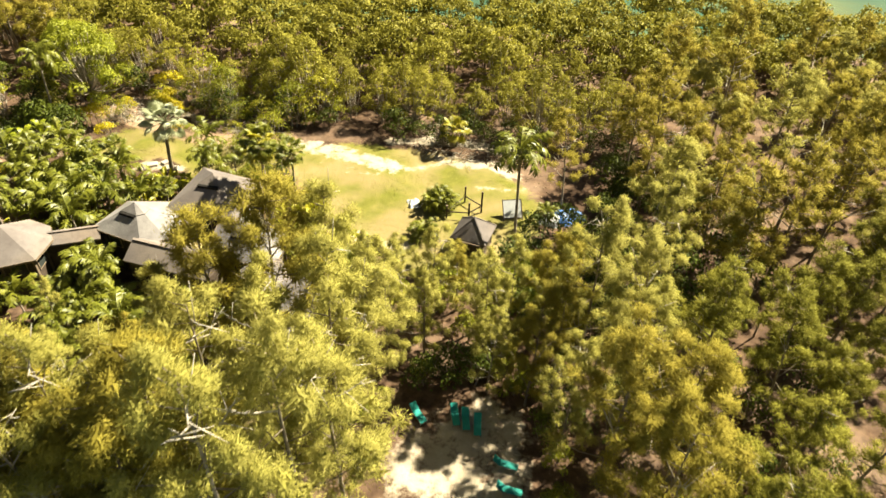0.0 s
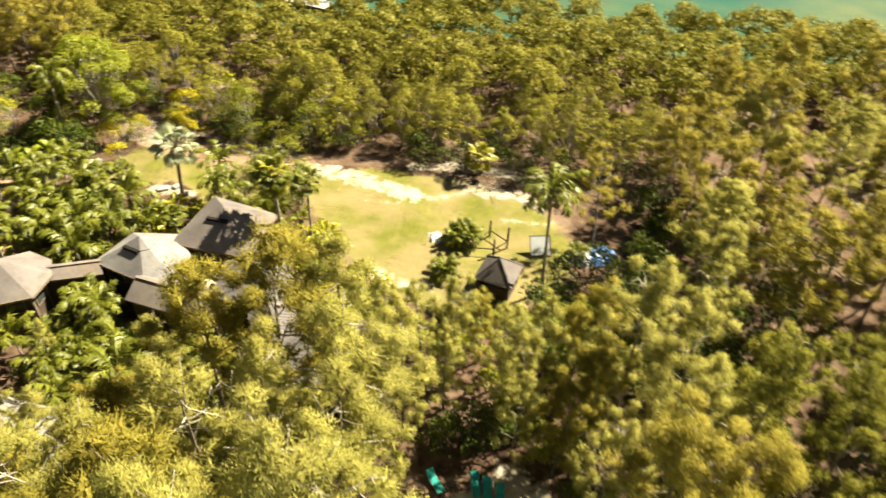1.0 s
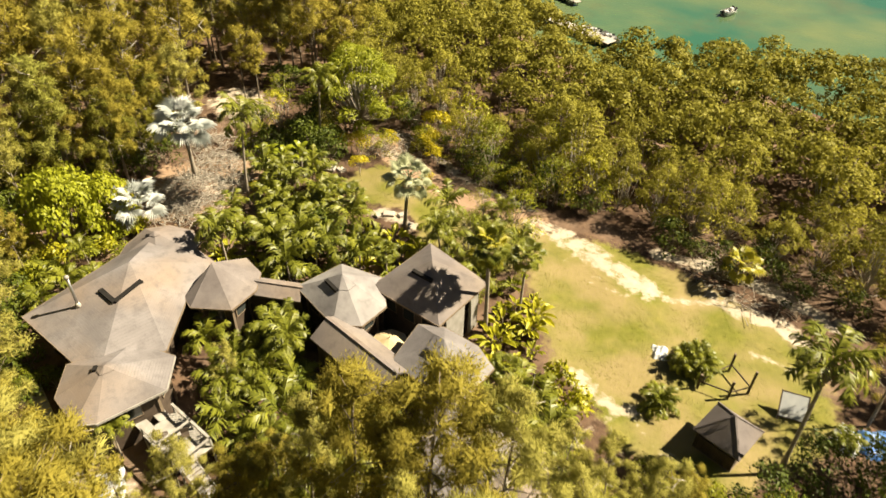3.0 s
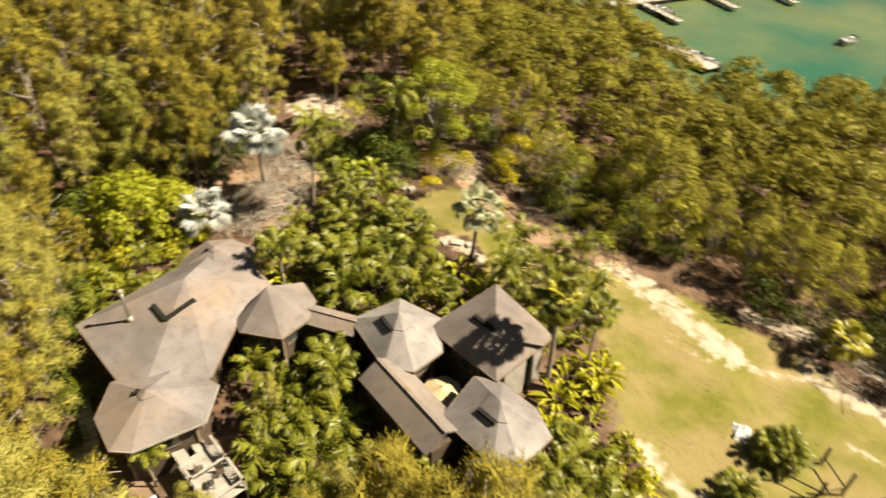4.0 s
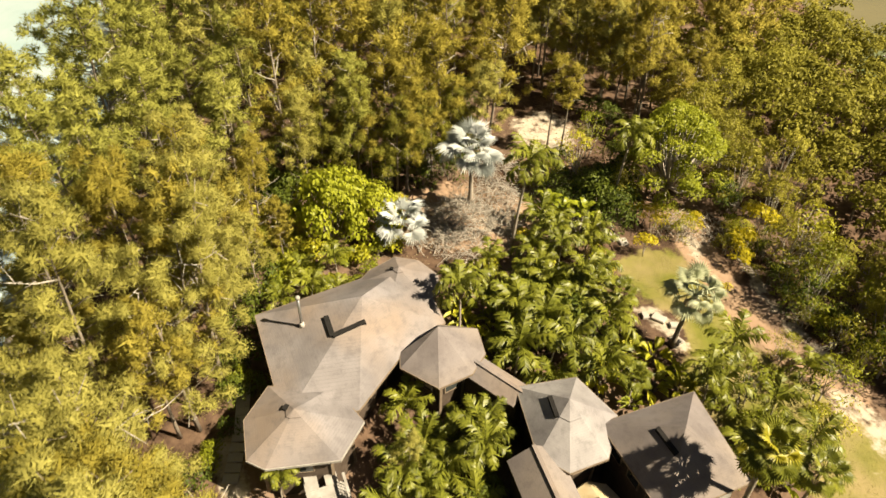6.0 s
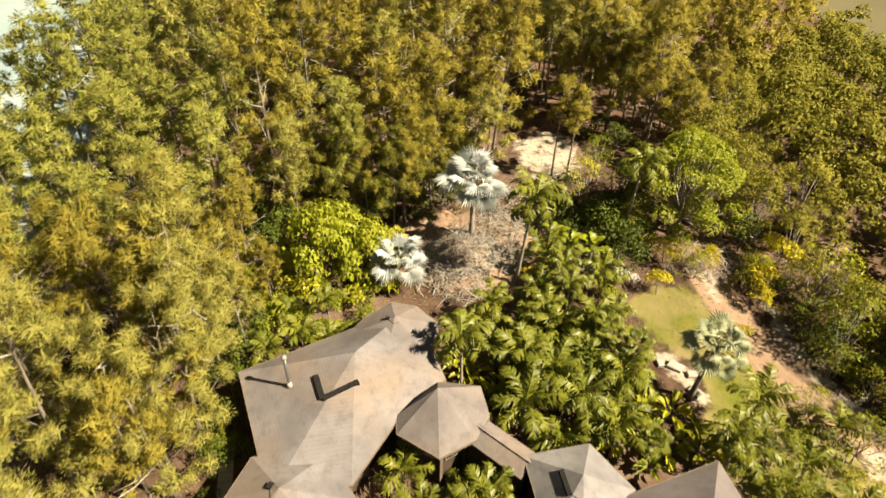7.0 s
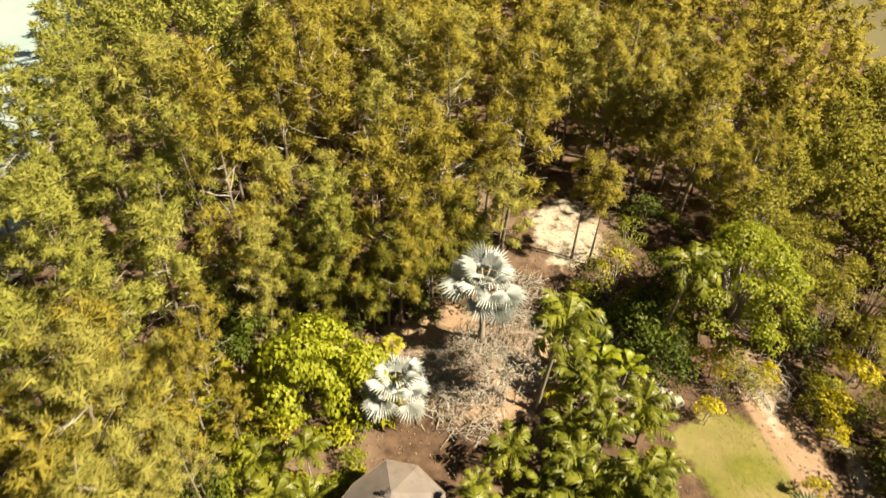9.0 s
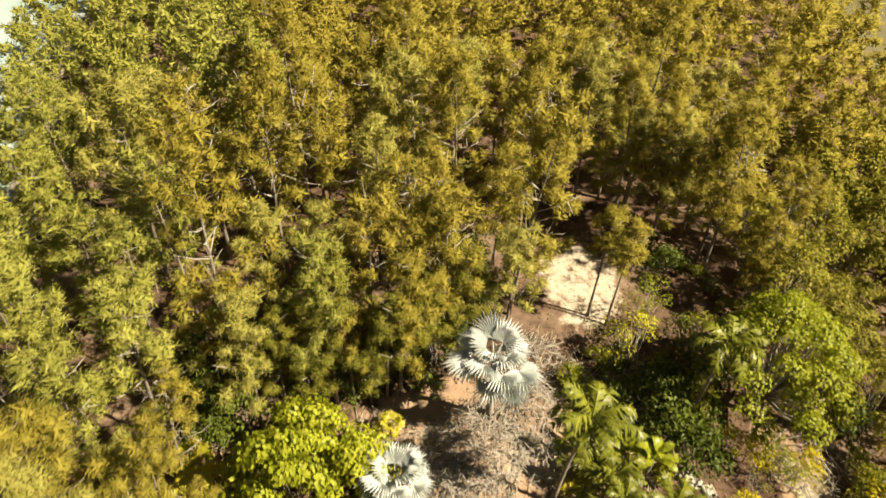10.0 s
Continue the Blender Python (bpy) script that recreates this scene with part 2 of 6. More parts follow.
def tri_mesh(name, tri, material, normals=None):
    """A mesh of loose triangles from an array (n, 3, 3); normals shade each leaf as part of its tuft."""
    tri = np.asarray(tri, np.float32).reshape(-1, 3, 3)
    n = len(tri)
    if normals is not None:
        flip = (np.cross(tri[:, 1] - tri[:, 0], tri[:, 2] - tri[:, 0]) * normals).sum(1) < 0
        tri = np.where(flip[:, None, None], tri[:, [0, 2, 1]], tri)
    me = bpy.data.meshes.new(name)
    me.vertices.add(3 * n)
    me.vertices.foreach_set("co", tri.ravel())
    me.loops.add(3 * n)
    me.loops.foreach_set("vertex_index", np.arange(3 * n, dtype=np.int32))
    me.polygons.add(n)
    me.polygons.foreach_set("loop_start", np.arange(0, 3 * n, 3, dtype=np.int32))
    me.materials.append(material)
    me.update(calc_edges=True)
    if normals is not None:
        me.normals_split_custom_set(np.repeat(normals, 3, 0).tolist())
    return me


def thing(name, label, category, at=None, group="", kind=""):
    ob = tagged(new(name), label, category, group, kind)
    if at is not None:
        ob.matrix_basis = at
    return ob


def part(name, data, parent, label="", at=None):
    """A part: one mesh (a bmesh's mesh or shared mesh data) under a thing or a part."""
    ob = new(name, data)
    ob.parent = parent
    if at is not None:
        ob.matrix_basis = at
    if label:
        ob["label"] = label
    return ob


class Build:
    """Collects simple solids into one mesh."""

    def __init__(self):
        self.v, self.f = [], []

    def add(self, verts, faces):
        o = len(self.v)
        self.v += [tuple(v) for v in verts]
        self.f += [tuple(i + o for i in f) for f in faces]
        return self

    def box(self, c, s, rz=0.0, bevel=0.0):
        x, y, z = (d / 2 for d in s)
        b = min(bevel, x * 0.9, y * 0.9, z * 0.9)
        m = pose(*c, 0, 0, rz)
        if b <= 0:
            vs = [m @ Vector((i * x, j * y, k * z)) for k in (-1, 1) for i, j in ((-1, -1), (1, -1), (1, 1), (-1, 1))]
            return self.add(vs, [(3, 2, 1, 0), (4, 5, 6, 7), (0, 1, 5, 4), (1, 2, 6, 5), (2, 3, 7, 6), (3, 0, 4, 7)])
        vs = []
        for k, q in ((-1, b), (-1, 0), (1, 0), (1, b)):
            zz = k * z if q else k * (z - b)
            for i, j in ((-1, -1), (1, -1), (1, 1), (-1, 1)):
                vs.append(m @ Vector((i * (x - q), j * (y - q), zz)))
        fs = [(3, 2, 1, 0), (12, 13, 14, 15)]
        for r in range(3):
            for i in range(4):
                fs.append((4 * r + i, 4 * r + (i + 1) % 4, 4 * r + 4 + (i + 1) % 4, 4 * r + 4 + i))
        return self.add(vs, fs)

    def beam(self, a, b, w, h=None, sides=4):
        """A bar of rectangular or round section from a to b."""
        a, b = Vector(a), Vector(b)
        d = (b - a).normalized()
        up = Vector((0, 0, 1)) if abs(d.z) < 0.95 else Vector((1, 0, 0))
        s = d.cross(up).normalized()
        u = s.cross(d)
        h = w if h is None else h
        ring = [(math.cos(2 * math.pi * (i + 0.5) / sides), math.sin(2 * math.pi * (i + 0.5) / sides)) for i in range(sides)]
        q = 1 / math.cos(math.pi / sides) if sides == 4 else 1.0
        vs = [p + s * (x * w / 2 * q) + u * (y * h / 2 * q) for p in (a, b) for x, y in ring]
        n = sides
        fs = [tuple(range(n - 1, -1, -1)), tuple(range(n, 2 * n))] + [(i, (i + 1) % n, n + (i + 1) % n, n + i) for i in range(n)]
        return self.add(vs, fs)

    def tube(self, pts, radii, sides=6):
        pts = [Vector(p) for p in pts]
        o = len(self.v)
        vs = []
        for i, (p, r) in enumerate(zip(pts, radii)):
            d = (pts[min(i + 1, len(pts) - 1)] - pts[max(i - 1, 0)]).normalized()
            up = Vector((0, 0, 1)) if abs(d.z) < 0.9 else Vector((1, 0, 0))
            s = d.cross(up).normalized()
            u = s.cross(d)
            vs += [p + s * (r * math.cos(2 * math.pi * k / sides)) + u * (r * math.sin(2 * math.pi * k / sides)) for k in range(sides)]
        fs = [(i * sides + k, i * sides + (k + 1) % sides, (i + 1) * sides + (k + 1) % sides, (i + 1) * sides + k) for i in range(len(pts) - 1) for k in range(sides)]
        fs += [tuple(range(sides - 1, -1, -1)), tuple((len(pts) - 1) * sides + k for k in range(sides))]
        return self.add(vs, fs)

    def prism(self, poly, z0, z1):
        n = len(poly)
        vs = [(x, y, z0) for x, y in poly] + [(x, y, z1) for x, y in poly]
        return self.add(vs, [tuple(range(n - 1, -1, -1)), tuple(range(n, 2 * n))] + [(i, (i + 1) % n, n + (i + 1) % n, n + i) for i in range(n)])

    def mesh(self, name, material, smooth=False):
        return mesh_of(name, self.v, self.f, material, smooth)


def inside(poly, x, y):
    """Signed distance to a polygon's outline: positive inside. x, y may be arrays."""
    x, y = np.asarray(x, float), np.asarray(y, float)
    hit, best = np.zeros(x.shape, bool), np.full(x.shape, 1e9)
    for (ax, ay), (bx, by) in zip(poly, poly[1:] + poly[:1]):
        hit ^= ((ay > y) != (by > y)) & (x < (bx - ax) * (y - ay) / ((by - ay) or 1e-9) + ax)
        t = np.clip(((x - ax) * (bx - ax) + (y - ay) * (by - ay)) / ((bx - ax) ** 2 + (by - ay) ** 2), 0, 1)
        best = np.minimum(best, np.hypot(x - ax - t * (bx - ax), y - ay - t * (by - ay)))
    return np.where(hit, best, -best)


def near_line(line, x, y):
    """Distance to an open line."""
    best = np.full(np.shape(x), 1e9)
    for (ax, ay), (bx, by) in zip(line, line[1:]):
        t = np.clip(((x - ax) * (bx - ax) + (y - ay) * (by - ay)) / ((bx - ax) ** 2 + (by - ay) ** 2), 0, 1)
        best = np.minimum(best, np.hypot(x - ax - t * (bx - ax), y - ay - t * (by - ay)))
    return best


# ---- the island: one sheet of ground, and the sea round it ----
ISLAND = [(-276.9, 56.6), (-176.5, 38.9), (-142.0, 27.1), (-105.4, 23.4), (-90.0, 15.9), (-76.7, 12.2), (-53.8, 10.3), (-20.3, 15.1), (9.8, 18.4), (56.9, 15.0), (111.6, 33.1), (127.0, 81.5),
          (79.7, 126.3), (38.3, 128.1), (22.7, 127.2), (7.6, 126.2), (-3.8, 128.5), (-16.9, 131.5), (-27.0, 125.1), (-33.4, 120.9), (-38.7, 119.1), (-45.8, 124.2), (-55.5, 129.6), (-63.2, 132.6), (-78.4, 138.6),
          (-100.7, 153.9), (-137.5, 180.6), (-201.9, 202.8), (-293.9, 143.2)]
LAWN = [[(-27.4, 75.6), (-24.4, 69.5), (-21.9, 65.1), (-18.0, 60.8), (-14.5, 57.7), (-11.6, 56.5), (-6.6, 53.6), (1.3, 54.6), (5.9, 61.6), (6.5, 67.4), (4.3, 71.9), (-0.8, 76.1), (-7.6, 77.7), (-16.2, 78.3)],
        [(-50.5, 69.5), (-51.5, 74), (-49.5, 76.6), (-45, 76), (-41.5, 75), (-36.5, 73.8), (-33, 74), (-28.5, 75), (-25, 72), (-26, 67), (-30, 64.5), (-35.5, 64.5), (-38, 68), (-41.5, 70), (-45, 68.4)]]
DIRT = [[(-73.6, 39.0), (-70.1, 35.4), (-67.4, 37.3), (-68.2, 42.8), (-65.4, 48.3), (-58.2, 55.8), (-56.4, 61.3), (-60.8, 68.1), (-65.2, 67.9), (-71.4, 59.7), (-71.5, 53.6), (-69.9, 47.3)]]
SAND = [[(-81.3, 74.0), (-82.0, 80.6), (-77.7, 82.5), (-70.2, 77.4), (-70.8, 71.9), (-75.5, 71.7)], [(-5.0, 27.7), (-5.7, 32.7), (-2.4, 35.8), (2.0, 39.5), (6.1, 37.3), (7.0, 28.3)],
        [(-60.4, 57.5), (-64.4, 61.3), (-62.1, 65.4), (-58.2, 62.1)]]
TRACKS = [([(-27.5, 75.6), (-24.8, 76.3), (-20.5, 75.2), (-16.0, 74.0), (-12.8, 73.0)], 1.7), ([(-12.8, 73.0), (-10, 73.6), (-7.5, 74.6)], 0.7), ([(-6.5, 76.6), (-4.0, 75.8), (-0.5, 76.4), (2.6, 74.2)], 1.4),
          ([(-14, 79.6), (-9, 80.6), (-2.5, 80.8), (5, 79.2)], 1.3), ([(-1.5, 70.8), (2, 70.6), (4.5, 71.6)], 0.5), ([(-21.5, 72.5), (-17, 70.8), (-12, 71.4)], 0.3),
          ([(-14.2, 58.7), (-11.6, 57.8), (-9.6, 57.4), (-8.0, 57.8)], 1.15), ([(-9.6, 57.2), (-10.2, 54.0), (-12.3, 50.8)], 0.6), ([(-8.0, 57.6), (-4.7, 55.4), (-0.7, 54.6)], 0.4), ([(-45.3, 27.8), (-39.6, 27.3), (-35.9, 28.5)], 1.3),
          ([(-43.3, 67.6), (-41.0, 68.3), (-38.6, 67.6)], 1.2), ([(-52.5, 79.9), (-49.5, 79.0), (-47.2, 77.8)], 1.0), ([(-46, 82.4), (-40, 79.8), (-34, 78.4), (-29, 78.8)], 0.9)]
DIRT_TRACK = [(-54.5, 80.6), (-50.6, 79.6), (-45.8, 77.7), (-41.5, 76.5), (-38.4, 75.5), (-35.6, 75.2), (-31, 77.0), (-28, 77.2)]


def ground_z(x, y):
    d = inside(ISLAND, x, y)
    z = 0.55 + 0.22 * np.sin(np.asarray(x) * 0.11 + 1.3) * np.cos(np.asarray(y) * 0.13) + 0.1 * np.sin(np.asarray(x) * 0.43 + np.asarray(y) * 0.37)
    return np.where(d > 6, z, np.clip(-0.6 + (z + 0.6) * d / 6.0, -3.0, 3.0))


def gz(x, y):
    return float(ground_z(np.array([x]), np.array([y]))[0])


def lines(edges):
    return np.unique(np.concatenate([np.arange(a, b, s) for a, b, s in edges]))


gx = lines([(-3000, -400, 400), (-400, -120, 8), (-120, 20, 0.8), (20, 200, 6), (200, 3200, 400)])
gy = lines([(-3000, -100, 400), (-100, 10, 8), (10, 96, 0.8), (96, 260, 5), (260, 3400, 400)])
X, Y = np.meshgrid(gx, gy, indexing="ij")
nx, ny = X.shape
Z = ground_z(X.ravel(), Y.ravel())
idx = np.arange(nx * ny).reshape(nx, ny)
quads = np.stack([idx[:-1, :-1], idx[1:, :-1], idx[1:, 1:], idx[:-1, 1:]], -1).reshape(-1, 4)
ground_me = bpy.data.meshes.new("ground")
ground_me.from_pydata(np.stack([X.ravel(), Y.ravel(), Z], 1).tolist(), [], quads.tolist())
ground_me.materials.append(GROUND)
ground_me.shade_smooth()
xr, yr = X.ravel(), Y.ravel()
soft = lambda d, w: np.clip(0.5 + d / w, 0, 1)
masks = {"lawn": np.maximum.reduce([soft(inside(p, xr, yr), 4.0) for p in LAWN]),
         "dirt": np.maximum.reduce([soft(inside(p, xr, yr), 4.0) for p in DIRT] + [soft(1.9 - near_line(DIRT_TRACK, xr, yr), 1.8)]),
         "sand": np.maximum.reduce([soft(inside(p, xr, yr), 3.0) for p in SAND] + [soft(w - near_line(l, xr, yr), 1.6) for l, w in TRACKS] + [soft(5.0 - inside(ISLAND, xr, yr), 4.0) * (yr < 60)])}
for key, values in masks.items():
    a = ground_me.attributes.new(key, "FLOAT", "POINT")
    a.data.foreach_set("value", values.astype(np.float32))
tagged(new("ground", ground_me), "sandy island ground with brown leaf litter, dry lawn and pale tracks", "ground", kind="structure")
wb = Build().add([(-3000, -3000, -0.5), (3000, -3000, -0.5), (3000, 3300, -0.5), (-3000, 3300, -0.5)], [(0, 1, 2, 3)])
tagged(new("water", wb.mesh("water", WATER)), "shallow green lagoon and pale turquoise sea round the island", "water", kind="structure")


# ---- houses ----
def inset(poly, d):
    c = np.mean(poly, 0)
    out = []
    for p in poly:
        v = np.array(p) - c
        out.append(tuple(c + v * max(0.2, 1 - d / np.hypot(*v))))
    return out


FOOT = [([(-39, 31), (-30.5, 30.5), (-30.5, 36), (-38, 36.2)], 3)]


def roof_solid(poly, z, apex, thick=0.2):
    n = len(poly)
    b = Build()
    vs = [(x, y, z) for x, y in poly] + [tuple(apex)] + [(x, y, z - thick) for x, y in poly] + [(apex[0], apex[1], apex[2] - thick)]
    fs = []
    for i in range(n):
        j = (i + 1) % n
        fs += [(i, j, n), (n + 1 + j, n + 1 + i, 2 * n + 1), (j, i, n + 1 + i, n + 1 + j)]
    return b.add(vs, fs)


def hip_roof(house, poly, z, apex, material, cap=0.0, lift=0.07, edge=False, slot=(), shade_face=None):
    """A pyramid roof over an eaves polygon, with fascia boards, a low hood over the peak where cap > 0, and black
    strips painted as hood-edge shade: under the hood on one face, or along given points.
    """
    roof = part("roof", roof_solid(poly, z, apex).mesh("roof", material), house)
    n = len(poly)
    for i in range(n):
        p, q = Vector((*poly[i], z)), Vector((*poly[(i + 1) % n], z))
        b = Build().beam(p + Vector((0, 0, -0.09)), q + Vector((0, 0, -0.09)), 0.06, 0.2)
        part("fascia", b.mesh("fascia", WHITE_PAINT if edge and (q - p).y > 0.5 else TIMBER), roof, "pale eaves board")
    if cap:
        cp = [tuple(np.array(apex[:2]) + (np.array(p) - np.array(apex[:2])) * cap) for p in poly]
        zc = apex[2] + (z - apex[2]) * cap
        part("vent_hood", roof_solid(cp, zc + lift, (apex[0], apex[1], apex[2] + lift + 0.03), 0.06).mesh("vent_hood", material), roof)
        if shade_face is not None:
            p, q = Vector((*cp[shade_face], zc)), Vector((*cp[(shade_face + 1) % n], zc))
            down = (Vector((*poly[shade_face], z)) + Vector((*poly[(shade_face + 1) % n], z))) / 2 - Vector(apex)
            off = down.normalized() * 0.16 + Vector((0, 0, 0.02))
            # black bar stands in for the shade below the hood's edge
            part("louvre", Build().beam(p.lerp(q, 0.04) + off, p.lerp(q, 0.96) + off, 0.36, 0.3).mesh("louvre", SHADE_MOTOR_BLACK), roof, "black strip painted as the shade under the hood edge")
    # black bars draw a hood edge's shadow where no hood is built
    for p, q in zip(slot, slot[1:]):
        part("louvre", Build().beam(p, q, 0.42, 0.3).mesh("louvre", SHADE_MOTOR_BLACK), roof, "black strip painted as the shadow of a low hood edge")
    FOOT.append((inset(poly, -0.5), z))
    return roof


def walls(house, poly, z0, z1, material, rng, windows=True):
    """Walls set in under the eaves, in panels, with posts at the corners and glazed windows between."""
    poly = inset(poly, 1.0)
    n = len(poly)
    part("wall", Build().prism(poly, z0, z1).mesh("wall", material), house)
    for i in range(n):
        p, q = Vector((*poly[i], 0)), Vector((*poly[(i + 1) % n], 0))
        d = q - p
        L = d.length
        nrm = Vector((d.y, -d.x, 0)).normalized()
        c = sum((Vector((*w, 0)) for w in poly), Vector()) / n
        if nrm.dot(p - c) < 0:
            nrm = -nrm
        part("corner_post", Build().box((p.x, p.y, (z0 + z1) / 2), (0.22, 0.22, z1 - z0), 0, 0.02).mesh("corner_post", TIMBER), house)
        if not windows:
            continue
        k = max(1, int(L / 2.0))
        rz = math.degrees(math.atan2(d.y, d.x))
        for j in range(k):
            m = p + d * ((j + 0.5) / k) + nrm * 0.03
            w = min(1.3, L / k * 0.7)
            zc = z1 - 1.15
            win = part("window", Build().box((0, 0, 0), (w, 0.06, 1.3)).mesh("window", GLASS), house, "dark glazed window", pose(m.x, m.y, zc, 0, 0, rz))
            fr = Build()
            for s in (-1, 1):
                fr.box((s * w / 2, 0, 0), (0.08, 0.12, 1.42), 0, 0.01).box((0, 0, s * 0.67), (w, 0.12, 0.08), 0, 0.01)
            part("window_frame", fr.mesh("window_frame", TIMBER), win)


rng = random.Random(4)
EAVE = 5.5
# the large house: a square hip roof with a smaller many-sided roof on three of its corners
MAIN_APEX = (-49.5, 41.2, 7.9)
SOUTH_DOME = [(-45.6, 32.0), (-43.3, 29.6), (-39.9, 29.0), (-38.7, 30.0), (-37.2, 34.9), (-39.5, 37.5), (-43.5, 36.5)]
NORTH_DOME = [(-53.6, 42.0), (-54.8, 43.8), (-55.6, 46.6), (-54.2, 48.4), (-51.6, 49.2), (-49.6, 48.4), (-48.7, 47.0), (-49.5, 43.5)]
EAST_DOME = [(-44.5, 42.4), (-43.0, 41.8), (-39.9, 43.7), (-40.1, 46.7), (-41.5, 48.6), (-44.2, 49.3), (-46.0, 46.5)]
big = thing("main_house", "large house with weathered grey shingle hip roofs and vent hoods", "house")
hip_roof(big, [(-53.5, 32.9), (-42.0, 32.2), (-40.6, 37.5), (-44.3, 42.6), (-46.0, 47.2), (-54.45, 48.2)], 5.45, MAIN_APEX, ROOF_GREY, slot=[(-49.3, 37.95, 7.02), (-47.05, 37.75, 7.0), (-47.25, 40.6, 7.22)])
hip_roof(big, SOUTH_DOME, EAVE, (-41.4, 33.0, 7.15), ROOF_GREY, cap=0.16, edge=True, shade_face=0)
hip_roof(big, NORTH_DOME, EAVE, (-52.2, 45.6, 7.2), ROOF_GREY, cap=0.14, shade_face=0)
hip_roof(big, EAST_DOME, EAVE, (-44.0, 45.5, 7.6), ROOF_BROWN)
walls(big, [(-53.6, 33.2), (-42.2, 32.8), (-41.4, 37.4), (-44.6, 42.0), (-46.4, 46.4), (-53.6, 47.4)], 0.2, 5.3, DARK_TIMBER, rng)
walls(big, SOUTH_DOME, 0.2, 5.3, DARK_TIMBER, rng)
walls(big, NORTH_DOME, 0.2, 5.3, DARK_TIMBER, rng)
walls(big, EAST_DOME, 0.2, 5.3, DARK_TIMBER, rng)
flue = part("chimney", Build().beam((-49.7, 36.0, 6.2), (-49.7, 36.0, 9.5), 0.24, sides=12).mesh("chimney", STEEL, True), big, "shiny steel flue pipe")
part("cowl", Build().tube([(-49.7, 36.0, 9.45), (-49.7, 36.0, 9.5), (-49.7, 36.0, 9.7), (-49.7, 36.0, 9.8)], [0.15, 0.2, 0.2, 0.06], 12).mesh("cowl", WHITE_PAINT, True), flue)
part("flashing", Build().tube([(-49.7, 36.0, 6.3), (-49.7, 36.0, 6.75), (-49.7, 36.0, 6.85)], [0.24, 0.2, 0.13], 12).mesh("flashing", ROOF_PALE, True), flue)

# the guest house: three square hip roofs joined by gabled links round a small court
guest = thing("guest_house", "guest house of three brown-grey hip roofs joined by low gabled links", "house")
A_POLY = [(-37.6, 49.1), (-31.7, 47.4), (-29.6, 48.7), (-29.4, 51.8), (-32.1, 54.6), (-36.4, 53.9)]
B_POLY = [(-32.0, 52.8), (-24.2, 52.3), (-23.7, 59.4), (-31.3, 61.1)]
C_POLY = [(-25.2, 46.9), (-19.8, 46.5), (-18.3, 47.6), (-18.1, 51.2), (-20.4, 52.5), (-23.9, 52.7), (-25.9, 51.7)]
A_TOP, B_TOP, C_TOP = (-33.6, 51.0, 7.6), (-27.9, 56.5, 8.2), (-22.0, 49.8, 7.5)
hip_roof(guest, A_POLY, EAVE, A_TOP, ROOF_BLEACHED, cap=0.32, shade_face=0)
hip_roof(guest, B_POLY, 5.75, B_TOP, ROOF_BROWN, cap=0.3, shade_face=0)
hip_roof(guest, C_POLY, EAVE, C_TOP, ROOF_BLEACHED, cap=0.34, shade_face=0)
for poly in (A_POLY, B_POLY, C_POLY):
    walls(guest, poly, 0.2, 5.3, DARK_TIMBER, rng)


def gable(house, a, b, half, z_eave, z_ridge, material, ribs=0):
    """A ridged roof along a line from a to b."""
    a, b = Vector((*a, 0)), Vector((*b, 0))
    d = (b - a).normalized()
    s = Vector((-d.y, d.x, 0)) * half
    top, low = Vector((0, 0, z_ridge)), Vector((0, 0, z_eave))
    t = Vector((0, 0, 0.16))
    vs = [a + s + low, b + s + low, a + top, b + top, a - s + low, b - s + low]
    vs += [v - t for v in vs]
    fs = [(0, 1, 3, 2), (2, 3, 5, 4), (7, 6, 8, 9), (9, 8, 10, 11), (1, 0, 6, 7), (4, 5, 11, 10), (0, 2, 4, 10, 8, 6), (5, 3, 1, 7, 9, 11)]
    roof = part("link_roof", Build().add(vs, fs).mesh("link_roof", material), house)
    part("ridge_strip", Build().beam(a + top + t * 0.1, b + top + t * 0.1, 0.3, 0.06).mesh("ridge_strip", ROOF_GREY), roof)
    for i in range(ribs):
        p = a.lerp(b, (i + 0.5) / ribs)
        for sg in (1, -1):
            part("rib", Build().beam(p + top + Vector((0, 0, 0.02)), p + s * sg + low + Vector((0, 0, 0.02)), 0.06, 0.05).mesh("rib", material), roof)
    FOOT.append(([tuple((a + s)[:2]), tuple((b + s)[:2]), tuple((b - s)[:2]), tuple((a - s)[:2])], z_eave))
    c = [tuple((a + s * 0.7)[:2]), tuple((b + s * 0.7)[:2]), tuple((b - s * 0.7)[:2]), tuple((a - s * 0.7)[:2])]
    part("link_wall", Build().prism(c, 0.2, z_eave - 0.15).mesh("link_wall", DARK_TIMBER), house)


gable(guest, (-32.2, 47.3), (-23.6, 45.9), 1.9, 5.1, 6.25, ROOF_BROWN)
gable(guest, (-19.8, 46.9), (-16.8, 42.4), 1.95, 5.2, 6.1, ROOF_GREY, ribs=14)
gable(big, (-41.3, 47.3), (-36.8, 49.3), 1.2, 5.0, 5.7, ROOF_GREY)


# white end walls below the east roof
for i, (a, b) in enumerate((((-24.6, 54.0), (-24.4, 56.6)), ((-24.3, 57.3), (-24.2, 58.6)))):
    part("white_wall", Build().beam((*a, 3.0), (*b, 3.0), 0.12, 4.6).mesh("white_wall", WHITE_PAINT), guest, "white painted wall panel")

